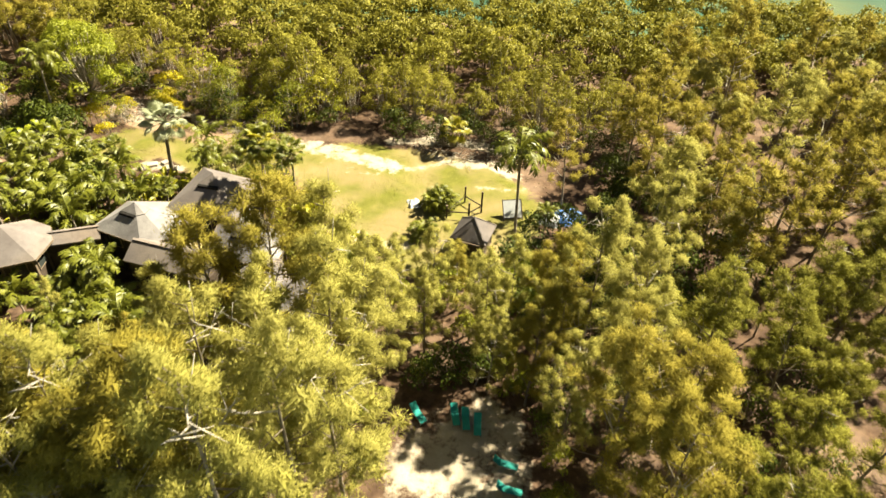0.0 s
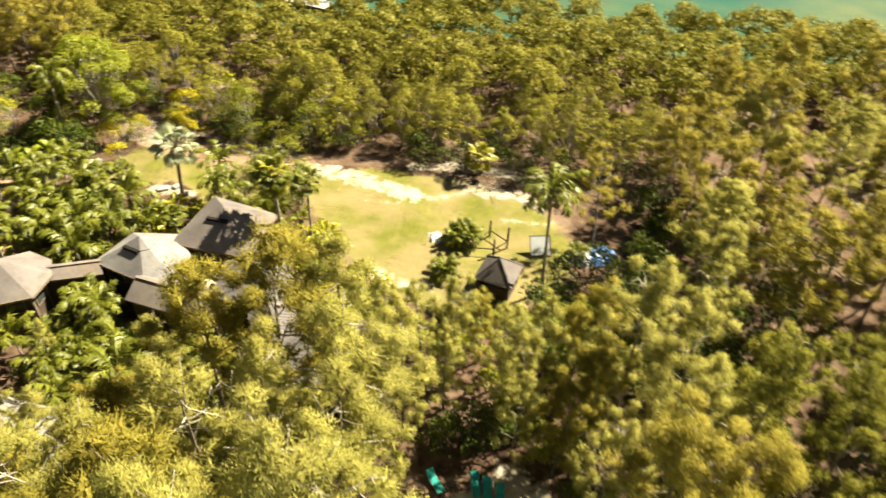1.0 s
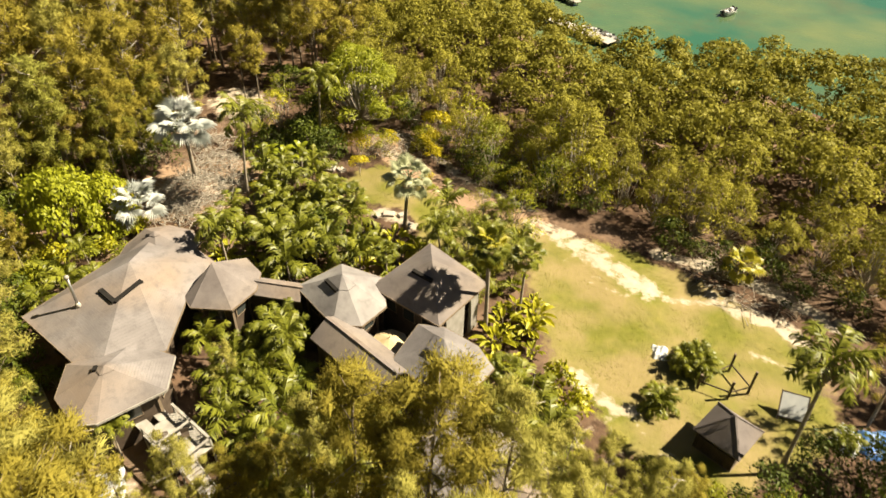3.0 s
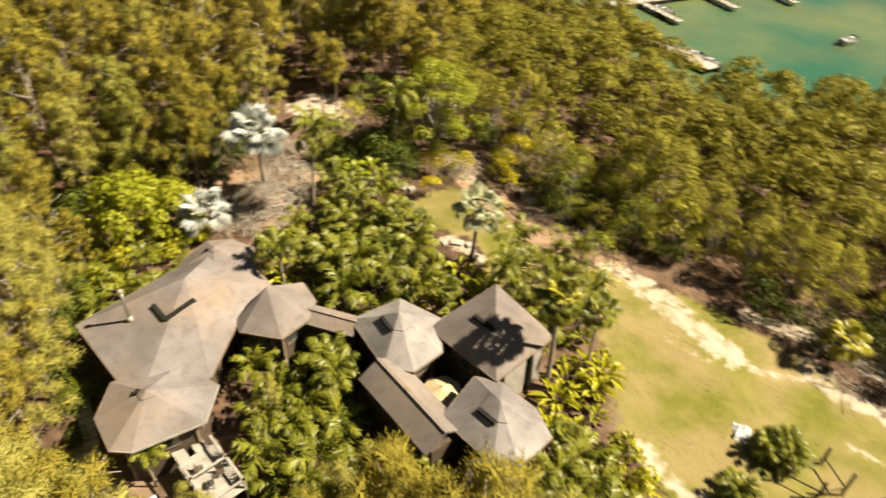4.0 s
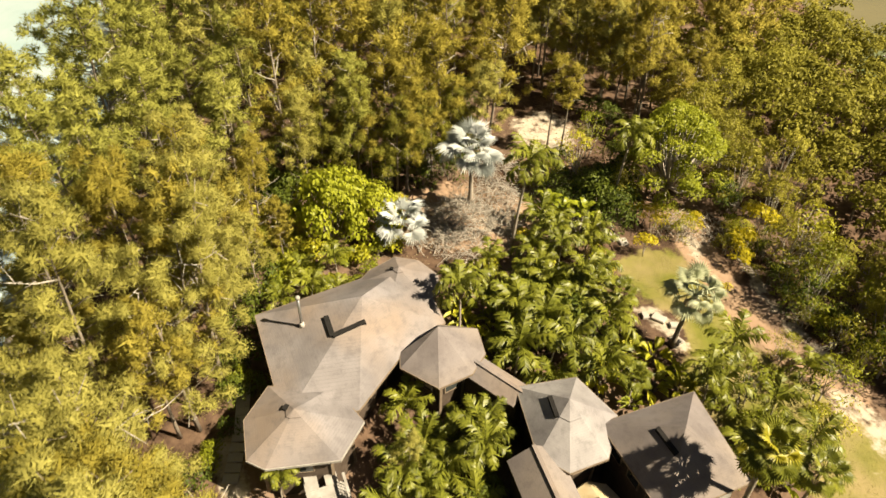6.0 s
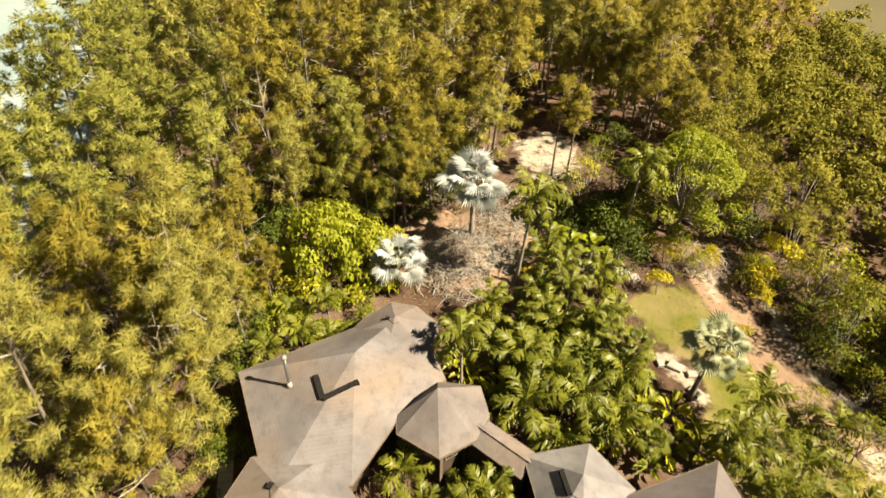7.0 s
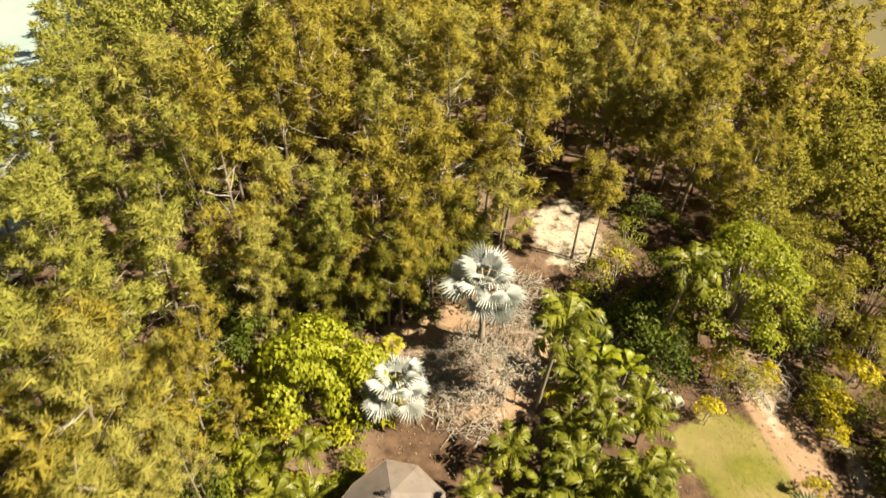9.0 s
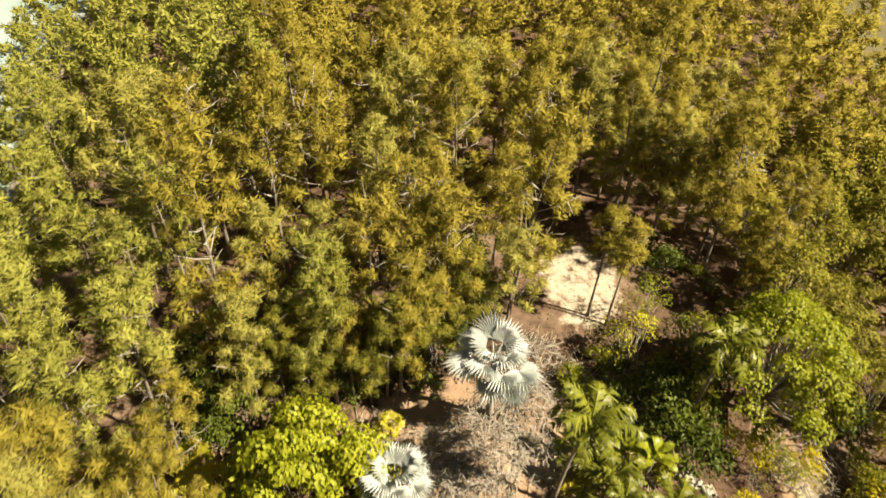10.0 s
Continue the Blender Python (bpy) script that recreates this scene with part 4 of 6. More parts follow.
CAS_WEST = [(-99.8, 25.2), (-90.0, 19.9), (-78.5, 15.7), (-56.5, 14.3), (-39.6, 15.1), (-37.7, 22.1), (-43.4, 24.4), (-49.1, 27.2), (-55.6, 30.9), (-60.2, 32.7), (-65.6, 32.7), (-71.0, 34.5), (-74.1, 37.2), (-75.3, 41.8),
            (-74.8, 46.3), (-72.4, 51.7), (-72.7, 58.8), (-77.3, 66.5), (-85.6, 72.1), (-86.9, 82.0), (-78.5, 84.9), (-71.7, 88.6), (-75.0, 94.3), (-81.7, 101.0), (-87.4, 106.0), (-97.0, 105.8)]
CAS_FAR = [(-185.3, 47.8), (-139.9, 32.6), (-114.3, 28.9), (-99.8, 25.2), (-97.0, 105.8), (-87.4, 106.0), (-81.7, 101.9), (-70.8, 105.3), (-78.4, 121.7), (-102.5, 143.2), (-137.5, 169.9), (-211.1, 169.9), (-220.3, 89.8)]
CAS_SOUTH = [(-39.6, 15.6), (-20.3, 18.6), (-8.4, 19.6), (-4.9, 22.7), (-6.5, 27.7), (-8.7, 32.5), (-12.7, 33.3), (-14.5, 28.3), (-15.9, 24.3), (-37.7, 22.1)]
CAS_EAST = [(8.8, 20.4), (9.6, 28.5), (11.3, 35.6), (11.9, 42.7), (13.5, 50.7), (15.0, 58.6), (16.6, 66.4), (16.0, 75.8), (18.2, 84.2), (43.3, 94.2), (61.3, 110.3), (79.7, 110.3), (71.2, 90.6), (55.2, 81.5), (38.5, 54.9), (28.7, 35.1), (21.9, 18.0)]
near = scatter([CAS_WEST], 4.5, 5)
for x, y in near:
    (CASUARINA_FINE if x > -66 and y < 34 else CASUARINA_GREEN if y < 42 + 8 * math.sin(x * 0.9 + y) else CASUARINA).put(x, y, random.Random(int(x * 99 + y)).uniform(0.82, 1.12))
for x, y in scatter([CAS_SOUTH], 3.7, 6):
    CASUARINA_FINE.put(x, y, random.Random(int(x * 99 + y)).uniform(0.85, 1.15))
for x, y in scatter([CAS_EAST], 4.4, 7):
    (CASUARINA_DARK_AND_SHADE if y < 52 and x > 17 else CASUARINA_FINE if y < 52 else CASUARINA).put(x, y, random.Random(int(x * 99 + y)).uniform(0.62, 0.92) if x < 24 or y > 50 else 0.9)
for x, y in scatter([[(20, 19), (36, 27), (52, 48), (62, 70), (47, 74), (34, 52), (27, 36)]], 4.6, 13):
    CASUARINA_DARK_AND_SHADE.put(x, y, random.Random(int(x * 99 + y)).uniform(0.7, 1.0))
for i in range(9):
    r = random.Random(300 + i)
    CASUARINA_FINE.put(-38.0 + 2.8 * i, 22.4 + r.uniform(-0.6, 0.6), r.uniform(0.9, 1.08))
# west edge row: dark needles put the shade between the trunks into the colour
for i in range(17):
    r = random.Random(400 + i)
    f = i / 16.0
    (CASUARINA_HIGH if i % 3 == 0 else CASUARINA_DARK_AND_SHADE).put(-75.4 + 3.9 * math.sin(math.pi * f) + r.uniform(-0.5, 0.5), 42.8 + 21.0 * f, r.uniform(0.68, 0.9))
# single casuarinas among the gardens, and the thinner ones north of the beach clearing
for x, y, s in ((-3.5, 45.5, 0.58), (0.5, 46.0, 0.52), (-1.5, 48.6, 0.45), (3.5, 44.0, 0.58), (-6.5, 47.2, 0.5), (6.5, 46.5, 0.55), (1.5, 41.8, 0.6), (-10.4, 38.0, 1.05), (5.5, 38.3, 0.55), (9.7, 42.5, 0.85), (2.2, 39.1, 0.5), (-14.3, 36.2, 1.12), (-6.5, 40.0, 0.68), (-3.7, 42.6, 0.5), (7.5, 39.9, 0.65), (8.3, 34.0, 0.6), (-7.8, 35.5, 0.9), (-18.1, 34.6, 1.0), 
                (-9.7, 45.7, 0.5), (-22.0, 34.4, 0.72), (-24.8, 31.3, 0.6), (-28.7, 29.5, 0.55), (-33.4, 27.6, 0.4), (-25.2, 34.7, 0.45), (-36.4, 39.7, 0.32), (-67.9, 34.3, 0.7), (-65.1, 35.6, 0.62), (-62.4, 33.4, 0.72), (-59.7, 34.4, 0.55), (-63.7, 37.8, 0.45), (-69.6, 36.8, 0.62), (-57.9, 31.8, 0.68), (-53.7, 27.6, 0.8), (-50.5, 26.2, 0.75), (-56.0, 29.5, 0.8), (-47.7, 24.8, 0.8), (-45.8, 13.1, 0.9), (-50.0, 12.6, 0.9), (-41.0, 13.5, 0.9), (-36.7, 14.2, 0.95), (-54.7, 12.7, 0.9), (-72.6, 43.2, 0.75), (-71.1, 54.5, 0.8), (8.1, 47.8, 0.6), (8.5, 68.0, 0.62), (-73.0, 65.8, 0.9), (-75.6, 67.8, 0.95)):
    (CASUARINA_FINE if y < 50 and x > -40 else CASUARINA).put(x, y, s)

for x, y in scatter([[(-92, 78), (-85, 84), (-79, 86.5), (-72, 88), (-66, 89), (-69, 97), (-80, 98), (-92, 92)]], 3.8, 12):
    CASUARINA.put(x, y, random.Random(int(x * 99 + y)).uniform(0.6, 0.9))
for x, y, k in ((-72.2, 74.6, 0.95), (-70.6, 75.6, 0.9)):
    CASUARINA_HIGH.put(x, y, k)


def woods(name, label, points, builds, wood, leaf, seed):
    """Woods too wide to count: many trees in one mesh."""
    r = random.Random(seed)
    tris, shades, trunks = [], [], Build()
    for x, y in points:
        b, tri, shade = builds[r.randrange(len(builds))][:3]
        a, s = r.uniform(0, 6.28), r.uniform(0.8, 1.15)
        rot = np.array([[math.cos(a), -math.sin(a), 0], [math.sin(a), math.cos(a), 0], [0, 0, 1]]) * s
        tris.append(tri @ rot.T + np.array([x, y, gz(x, y)]))
        shades.append(unit(shade @ rot.T))
        trunks.beam((x, y, gz(x, y) - 0.1), (x, y, 5.0), 0.28, sides=5)
    ob = tagged(new(name, tri_mesh(name, np.concatenate(tris), leaf, np.concatenate(shades))), label, "woods", kind="stuff")
    part("trunks", trunks.mesh("trunks", wood), ob)


far_builds = [casuarina_parts(40 + i, 17.0 + 2 * i, 3.6, 24, 26, (0.16, 0.26), 7, (0.4, 0.7), (0.35, 0.5)) for i in range(3)]
far_points = scatter([CAS_FAR], 5.0, 8)
woods("far_casuarina_woods", "olive-brown casuarina woods in the distance", [p for p in far_points if p[1] > 58], far_builds, BARK, NEEDLE_RUST, 3)
woods("far_casuarina_woods", "green casuarina woods along the distant shore", [p for p in far_points if p[1] <= 58], far_builds, BARK, NEEDLE_GREEN, 5)

MANG_NEAR = [(18.2, 85.1), (6.6, 82.7), (-1.2, 83.8), (-8.8, 83.0), (-12.6, 83.6), (-18.3, 82.6), (-23.0, 83.9), (-30.3, 83.2), (-37.6, 84.2), (-44.8, 85.4), (-51.1, 85.9), (-57.2, 87.1), (-64.1, 89.1), (-70.8, 91.1), (-78.4, 97.7), (-75.0, 103.2), (-58.0, 99.2), (-40.5, 91.9), (-22.4, 92.7), (15.7, 95.1)]
MANG_FAR = [(54.0, 103.1), (15.7, 95.1), (-22.4, 92.7), (-40.5, 91.9), (-58.0, 99.2), (-75.0, 103.2), (-81.7, 104.6), (-81.7, 134.9), (-78.4, 132.4), (-63.2, 127.2), (-55.5, 125.2), (-45.8, 119.8), (-38.7, 115.1), (-33.4, 116.5), (-27.0, 120.7), (-16.9, 127.0), (-3.8, 126.7), (7.6, 125.3), (24.5, 126.3), (54.0, 125.4), (68.7, 117.4)]
for x, y in scatter([MANG_NEAR], 3.0, 9, lambda x, y: math.hypot(x + 42.5, y - 91.5) > 4.5):
    MANGROVES.put(x, y, random.Random(int(x * 99 + y)).uniform(0.68, 1.18))
mang_builds = [leafy_parts(60 + i, 10.5, 3.5, 16, 66, (0.36, 0.52), 0.65, 0.85, 0.14, 0.35, 1) for i in range(4)]
woods("mangrove_woods", "dense dark olive mangrove woods along the lagoon shore", scatter([MANG_FAR], 3.3, 10), mang_builds, BARK, MANGROVE, 4)

# ---- garden trees and shrubs ----
BUSH_BRIGHT = Kind([tree_maker("garden_bush", "bright green broadleaf garden bush", "bush", (lambda s=s: leafy_parts(80 + s, 3.2, 2.0, 9, 84, (0.26, 0.42), 0.45, 0.8, 0.07, 0.25, 3)), BARK, BRIGHT) for s in range(3)])
BUSH_GOLD = Kind([tree_maker("garden_bush", "yellow-green broadleaf shrub with large leaves", "bush", (lambda s=s: leafy_parts(90 + s, 2.8, 1.7, 7, 52, (0.5, 0.8), 0.4, 0.9, 0.06, 0.25, 4)), BARK, GOLDEN) for s in range(3)])
BUSH_DEEP = Kind([tree_maker("garden_bush", "dark green glossy bush", "bush", (lambda s=s: leafy_parts(100 + s, 4.5, 2.5, 10, 70, (0.26, 0.42), 0.5, 0.9, 0.09, 0.25, 2)), BARK, DEEP) for s in range(3)])
BUSH_OLIVE = Kind([tree_maker("shore_bush", "olive small-leaved bush at the edge of the mangroves", "bush", (lambda s=s: leafy_parts(105 + s, 3.6, 2.1, 9, 75, (0.22, 0.36), 0.5, 0.85, 0.07, 0.25, 3)), BARK_PALE, MANGROVE) for s in range(2)])
TREE_BRIGHT = Kind([tree_maker("broadleaf_tree", "spreading bright green broadleaf tree with pale limbs", "tree", (lambda s=s: leafy_parts(110 + s, 11.0, 5.8, 46, 420, (0.18, 0.28), 0.55, 0.85, 0.3, 0.22, 1)), BARK_PALE, LIME) for s in range(2)])
TREE_THIN = Kind([tree_maker("young_tree", "thin yellow-green tree with open pale branches", "tree", (lambda s=s: leafy_parts(120 + s, 7.5, 3.0, 14, 60, (0.2, 0.32), 0.5, 0.6, 0.12, 0.2, 2)), BARK_PALE, BRIGHT if s else GOLDEN) for s in range(3)])
SEA_GRAPE = Kind([tree_maker("sea_grape", "bright green round-leaved sea grape thicket", "tree", (lambda s=s: leafy_parts(130 + s, 6.0, 3.6, 20, 120, (0.28, 0.42), 0.75, 0.75, 0.14, 0.2, 3)), BARK, LIME) for s in range(2)])

FRONDS = [frond_mesh("frond", 1 + i, 3.3, 0.75 + 0.25 * i, 20, 0.85, FROND) for i in range(3)]
DEAD_FROND = frond_mesh("dead_frond", 9, 2.6, 0.9, 14, 0.5, DRYLEAF)
FANS = [fan_mesh("frond", 11 + i, 1.3, 0.95, 16, FROND, 125) for i in range(2)]
FANS_GOLD = [fan_mesh("frond", 13 + i, 1.1, 0.9, 16, FROND_GOLD, 125) for i in range(2)]
FANS_PALE = [fan_mesh("frond", 25 + i, 1.3, 1.0, 20, SILVER_GREEN, 120, 0.5) for i in range(2)]
FANS_BIG = [fan_mesh("frond", 31 + i, 1.5, 1.15, 20, m, 130, 0.4) for i, m in enumerate((FROND, FROND_GOLD, FROND))]
FANS_SILVER = [fan_mesh("frond", 15 + i, 1.15, 1.15, 22, SILVER, 105, 0.7) for i in range(3)]
DEAD_FAN = fan_mesh("dead_frond", 19, 1.0, 0.8, 12, DRYLEAF, 110)


def palms(name, label, heights, fronds, meshes, **kw):
    return Kind([(lambda h=h, i=i: palm(None, name, label, h, fronds, meshes, seed=i + 1, **kw)) for i, h in enumerate(heights)])


COCONUT = palms("coconut_palm", "coconut palm with arching green fronds", (8.5, 7.0, 10.0), 18, FRONDS, dead=DEAD_FROND)
ARECA = palms("areca_palm", "clump of low feathery areca palm", (2.2, 3.2, 1.4), 11, FRONDS, tilt=(5, 85), trunk_r=0.07, lean=0.12)
GREENCLUMP = palms("garden_palm", "dark green garden palm", (2.6, 4.0, 1.6), 11, FRONDS, tilt=(0, 80), scale=0.9, trunk_r=0.08)
FANPALM = palms("fan_palm", "fan palm with a skirt of green leaves", (7.0, 8.5, 5.5), 26, FANS, tilt=(0, 120), dead=DEAD_FAN, trunk_r=0.15)
LOWFAN = palms("fan_palm", "low yellow-green fan palm", (1.0, 2.0, 0.2), 16, FANS_GOLD, tilt=(0, 100), trunk_r=0.12)
SILVERPALM = palms("silver_palm", "silver-blue fan palm with stiff pale leaves", (3.0, 6.5), 17, FANS_SILVER, tilt=(0, 92), scale=1.5, trunk_r=0.24)
CYCAD = palms("date_palm", "low date palm with stiff dark fronds", (0.2, 1.2), 24, FRONDS, tilt=(0, 85), scale=0.75, trunk_r=0.22)

TALLFAN = palms("fan_palm", "tall fan palm with a hanging yellow-green skirt beside the house", (11.0,), 38, FANS_BIG, tilt=(0, 145), scale=0.85, dead=DEAD_FAN, trunk_r=0.19)
PALEFAN = palms("fan_palm", "pale grey-green fan palm on the north lawn", (5.2,), 22, FANS_PALE, tilt=(0, 125), dead=DEAD_FAN, trunk_r=0.16)


def paddle_parts(seed, n, length):
    """A clump of long upright paddle leaves that bend over at their tips."""
    rs = np.random.RandomState(seed)
    b = Build()
    tri = []
    for i in range(n):
        az, out = i * 2.4 + rs.normal() * 0.3, rs.uniform(0.25, 1.1)
        o = np.array([math.cos(az), math.sin(az), 0.0])
        side = np.array([-o[1], o[0], 0.0])
        L, W = length * rs.uniform(0.65, 1.1), 0.075 * length * rs.uniform(0.8, 1.2)
        root = o * 0.2 + np.array([0, 0, rs.uniform(0.0, 0.4)])
        def at(t):
            return root + o * (L * out * 0.75 * t * (0.5 + 0.5 * t)) + np.array([0, 0, L * (1.05 * t - (0.35 + 0.35 * out) * t * t)])
        b.tube([root - np.array([0, 0, 0.5]), at(0.2), at(0.42)], [0.045, 0.035, 0.02], 3)
        ts, ws = (0.35, 0.55, 0.75, 0.9, 1.0), (0.12, 0.85, 1.0, 0.7, 0.02)
        for (t0, w0), (t1, w1) in zip(zip(ts, ws), zip(ts[1:], ws[1:])):
            p, q = at(t0), at(t1)
            lift = np.array([0, 0, 0.06 * L])
            for k in (-1, 1):
                a, c = p + side * W * w0 * k + lift * w0, q + side * W * w1 * k + lift * w1
                tri += [(p, a, c), (p, c, q)]
    return b, np.array(tri), None


def broad_leaf(name, seed, length, width, material):
    """One long banana leaf that grows along +x: a stalk, and a blade folded along its rib, torn here and there."""
    rs = np.random.RandomState(seed)
    b = Build()
    def rib(t):
        return np.array([length * t * (1 - 0.25 * t * t), 0.0, length * (0.75 * t - 0.75 * t * t)])
    b.tube([rib(t) for t in (0, 0.15, 0.4, 0.7, 1.0)], [0.05, 0.045, 0.03, 0.02, 0.008], 4)
    tri = []
    n = 14
    for i in range(n):
        t0, t1 = 0.14 + 0.86 * i / n, 0.14 + 0.86 * (i + 0.94) / n
        w = width * math.sin(math.pi * min(1.0, 0.1 + 0.92 * (i + 0.5) / n)) ** 0.5
        for k in (-1, 1):
            g = np.array([0.12 * w, k * w, 0.22 * w - rs.uniform(0.0, 0.35) * w])
            p, q = rib(t0), rib(t1)
            tri += [(p, q, q + g), (p, q + g, p + g)]
    return joined(name, b, np.array(tri), material, material)


GOLD_SHRUB = Kind([tree_maker("golden_shrub", "small umbrella-shaped shrub with bright yellow leaves", "shrub", (lambda s=s: leafy_parts(150 + s, 3.2, 1.5, 9, 60, (0.2, 0.34), 0.5, 0.45, 0.05, 0.55, 2)), BARK_PALE, YELLOW) for s in range(2)])
BANANA = palms("banana_plant", "banana plant with tall upright broad green leaves", (1.8, 2.4), 9, [broad_leaf("frond", 41 + i, 2.6, 0.34, BANANA_LEAF) for i in range(3)], tilt=(-20, 62), trunk_r=0.13, lean=0.05)
for x, y, k in ((-59.4, 66.4, 1.15), (-56.2, 68.6, 1.1), (-57.8, 67.8, 0.9), (-47.0, 62.4, 1.0)):
    BANANA.put(x, y, k)
for x, y, k in ((-53.7, 77.0, 1.1), (-55.0, 76.2, 1.0), (-50.6, 73.0, 0.85), (-51.3, 80.0, 0.9), (-46.0, 82.0, 1.1), (-57.6, 62.2, 0.65), (-48.2, 65.8, 0.95), (-41.8, 75.4, 0.7), (-47.6, 86.0, 1.3), (-44.4, 80.6, 0.9)):
    GOLD_SHRUB.put(x, y, k)
PADDLE = Kind([tree_maker("paddle_leaf_plant", "clump of yellow-green paddle-leaved garden plant", "plant", (lambda s=s: paddle_parts(140 + s, 26 + 4 * s, 2.1 + 0.3 * s)), BARK, GOLDEN if s != 1 else BRIGHT) for s in range(3)])

# placed one by one
SILVERPALM.put(-62.4, 49.9, 1.0, pick=0)
SILVERPALM.put(-66.2, 60.3, 1.1, pick=1)
PALEFAN.put(-38.8, 66.9, 1.3)
for x, y, k, s in ((3.4, 58.9, 2, 1.2), (-57.4, 60.8, 2, 0.95), (-32.1, 64.2, 1, 0.75), (-49.1, 52.7, 1, 0.62), (-52.2, 51.9, 1, 0.66), (-29.3, 38.0, 1, 0.6), (-27.3, 43.5, 1, 0.55), (-23.5, 44.6, 1, 0.5),
                   (-38.6, 30.6, 1, 0.74), (-58.4, 74.6, 2, 0.85), (-51.0, 62.2, 1, 0.9), (-46.9, 64.4, 1, 0.8), (-53.7, 63.3, 1, 0.85), (-44.2, 58.8, 1, 0.8), (6.5, 61.5, 1, 0.7)):
    COCONUT.put(x, y, s, pick=k)
COCONUT.put(-47.4, 49.4, 1.3, pick=1)
for x, y, k, s in ((-42.3, 62.2, 0, 0.85), (-21.5, 62.0, 1, 0.85), (-45.8, 62.2, 2, 0.8), (-35.3, 59.1, 2, 0.8), (-17.8, 52.4, 2, 0.9)):
    FANPALM.put(x, y, s, pick=k)
TALLFAN.put(-23.1, 58.5, 1.0)
for x, y, s in ((-56.2, 64.6, 1.1), (-52.3, 66.4, 1.0), (-49.7, 58.3, 1.1), (-47.7, 59.2, 1.0), (-50.6, 59.6, 0.9), (-45.7, 58.7, 1.0), (-43.7, 56.5, 1.0), (-41.3, 55.2, 0.95), (-46.9, 55.4, 1.0), (-39.5, 59.0, 0.9), (-53.2, 55.6, 0.9)):
    GREENCLUMP.put(x, y, s)
CYCAD.put(-6.6, 59.7, 1.0, pick=0)
for x, y in ((-5.7, 66.0), (-4.9, 65.3), (-6.4, 65.0)):
    CYCAD.put(x, y, 0.92, pick=1, label="dark bushy palm clump on the lawn")
LOWFAN.put(-6.0, 79.6, 1.2, pick=1)
TREE_BRIGHT.put(-57.0, 81.2, 1.22, pick=0)
for x, y, k in ((-59.5, 76.2, 0.62), (-57.6, 75.0, 0.55), (-61.0, 78.2, 0.6)):
    MANGROVES.put(x, y, k, label="dark spreading broadleaf tree with bare lower limbs")
for x, y, s in ((-24.3, 82.9, 1.1), (-28.0, 80.9, 1.0), (-36.7, 81.4, 1.05), (-41.7, 84.9, 1.1), (-31.3, 86.7, 1.1), (-52.4, 77.1, 0.6), (-50.6, 77.9, 0.55), (-38.1, 84.4, 1.0)):
    TREE_THIN.put(x, y, s)
for x, y, s in ((-66.9, 45.7, 1.1), (-64.5, 48.0, 0.95), (-64.1, 42.9, 1.0)):
    SEA_GRAPE.put(x, y, s, sz=1.25)
for x, y, s in ((-72.9, 41.4, 1.2), (-71.6, 39.6, 1.0), (-73.8, 39.5, 1.1), (-42.4, 58.4, 1.1), (-60.7, 74.6, 1.0), (-58.1, 72.1, 1.1), (-55.0, 71.9, 0.95)):
    BUSH_DEEP.put(x, y, s)


def clear(x, y, d=0.0):
    for poly, z in FOOT:
        if inside(poly, x, y) > -d:
            return False
    return True


def fill(kind, poly, gap, seed, lo=0.8, hi=1.2, d=0.3, sparse=1.0):
    r = random.Random(seed)
    for x, y in scatter([poly], gap, seed, lambda x, y: clear(x, y, d)):
        if r.random() <= sparse:
            kind.put(x, y, r.uniform(lo, hi))


# beds of shrubs and low palms round the houses
for x, y, k in ((-38.0, 45.3, 0.95), (-36.7, 46.0, 1.0), (-35.2, 45.3, 1.0)):
    GREENCLUMP.put(x, y, k)
COURT = [(-42.1, 42.0), (-38.6, 38.2), (-36.2, 36.7), (-30.8, 41.7), (-31.4, 45.2), (-37.5, 47.3), (-39.5, 44.6)]
fill(ARECA, COURT, 2.5, 21, 0.7, 1.15)
fill(BUSH_DEEP, COURT, 3.4, 22, 0.35, 0.6)
fill(GREENCLUMP, COURT, 3.0, 44, 0.7, 1.1)
fill(PADDLE, [(-49.6, 49.3), (-45.6, 48.7), (-41.3, 49.2), (-42.2, 52.9), (-49.1, 53.9), (-52.3, 52.0)], 1.5, 23, 0.8, 1.2)
fill(GREENCLUMP, [(-49.1, 54.4), (-43.6, 51.9), (-37.1, 52.2), (-36.3, 56.9), (-41.0, 61.2), (-47.4, 61.7), (-51.9, 57.9)], 2.3, 24, 0.8, 1.25)
fill(PADDLE, [(-49.1, 54.4), (-43.6, 51.9), (-38.1, 54.0), (-36.3, 58.7), (-41.0, 63.9), (-47.4, 63.5), (-53.7, 59.6)], 3.2, 25, 0.8, 1.3)
fill(PADDLE, [(-37.7, 57.7), (-33.5, 59.8), (-32.7, 64.4), (-37.3, 65.0), (-41.0, 62.1)], 1.9, 26, 0.9, 1.3)
fill(PADDLE, [(-23.2, 53.9), (-18.2, 54.2), (-17.5, 59.9), (-19.5, 63.0), (-23.3, 63.2)], 1.7, 27, 0.8, 1.25)
fill(ARECA, [(-17.7, 53.8), (-11.8, 50.8), (-10.2, 47.1), (-14.7, 48.5), (-17.3, 50.5)], 1.8, 28, 0.9, 1.25)
fill(BUSH_GOLD, [(-15.0, 57.2), (-11.5, 54.7), (-9.4, 51.0), (-7.3, 47.3), (-10.7, 47.1), (-15.3, 53.5)], 1.9, 29, 0.7, 1.1)
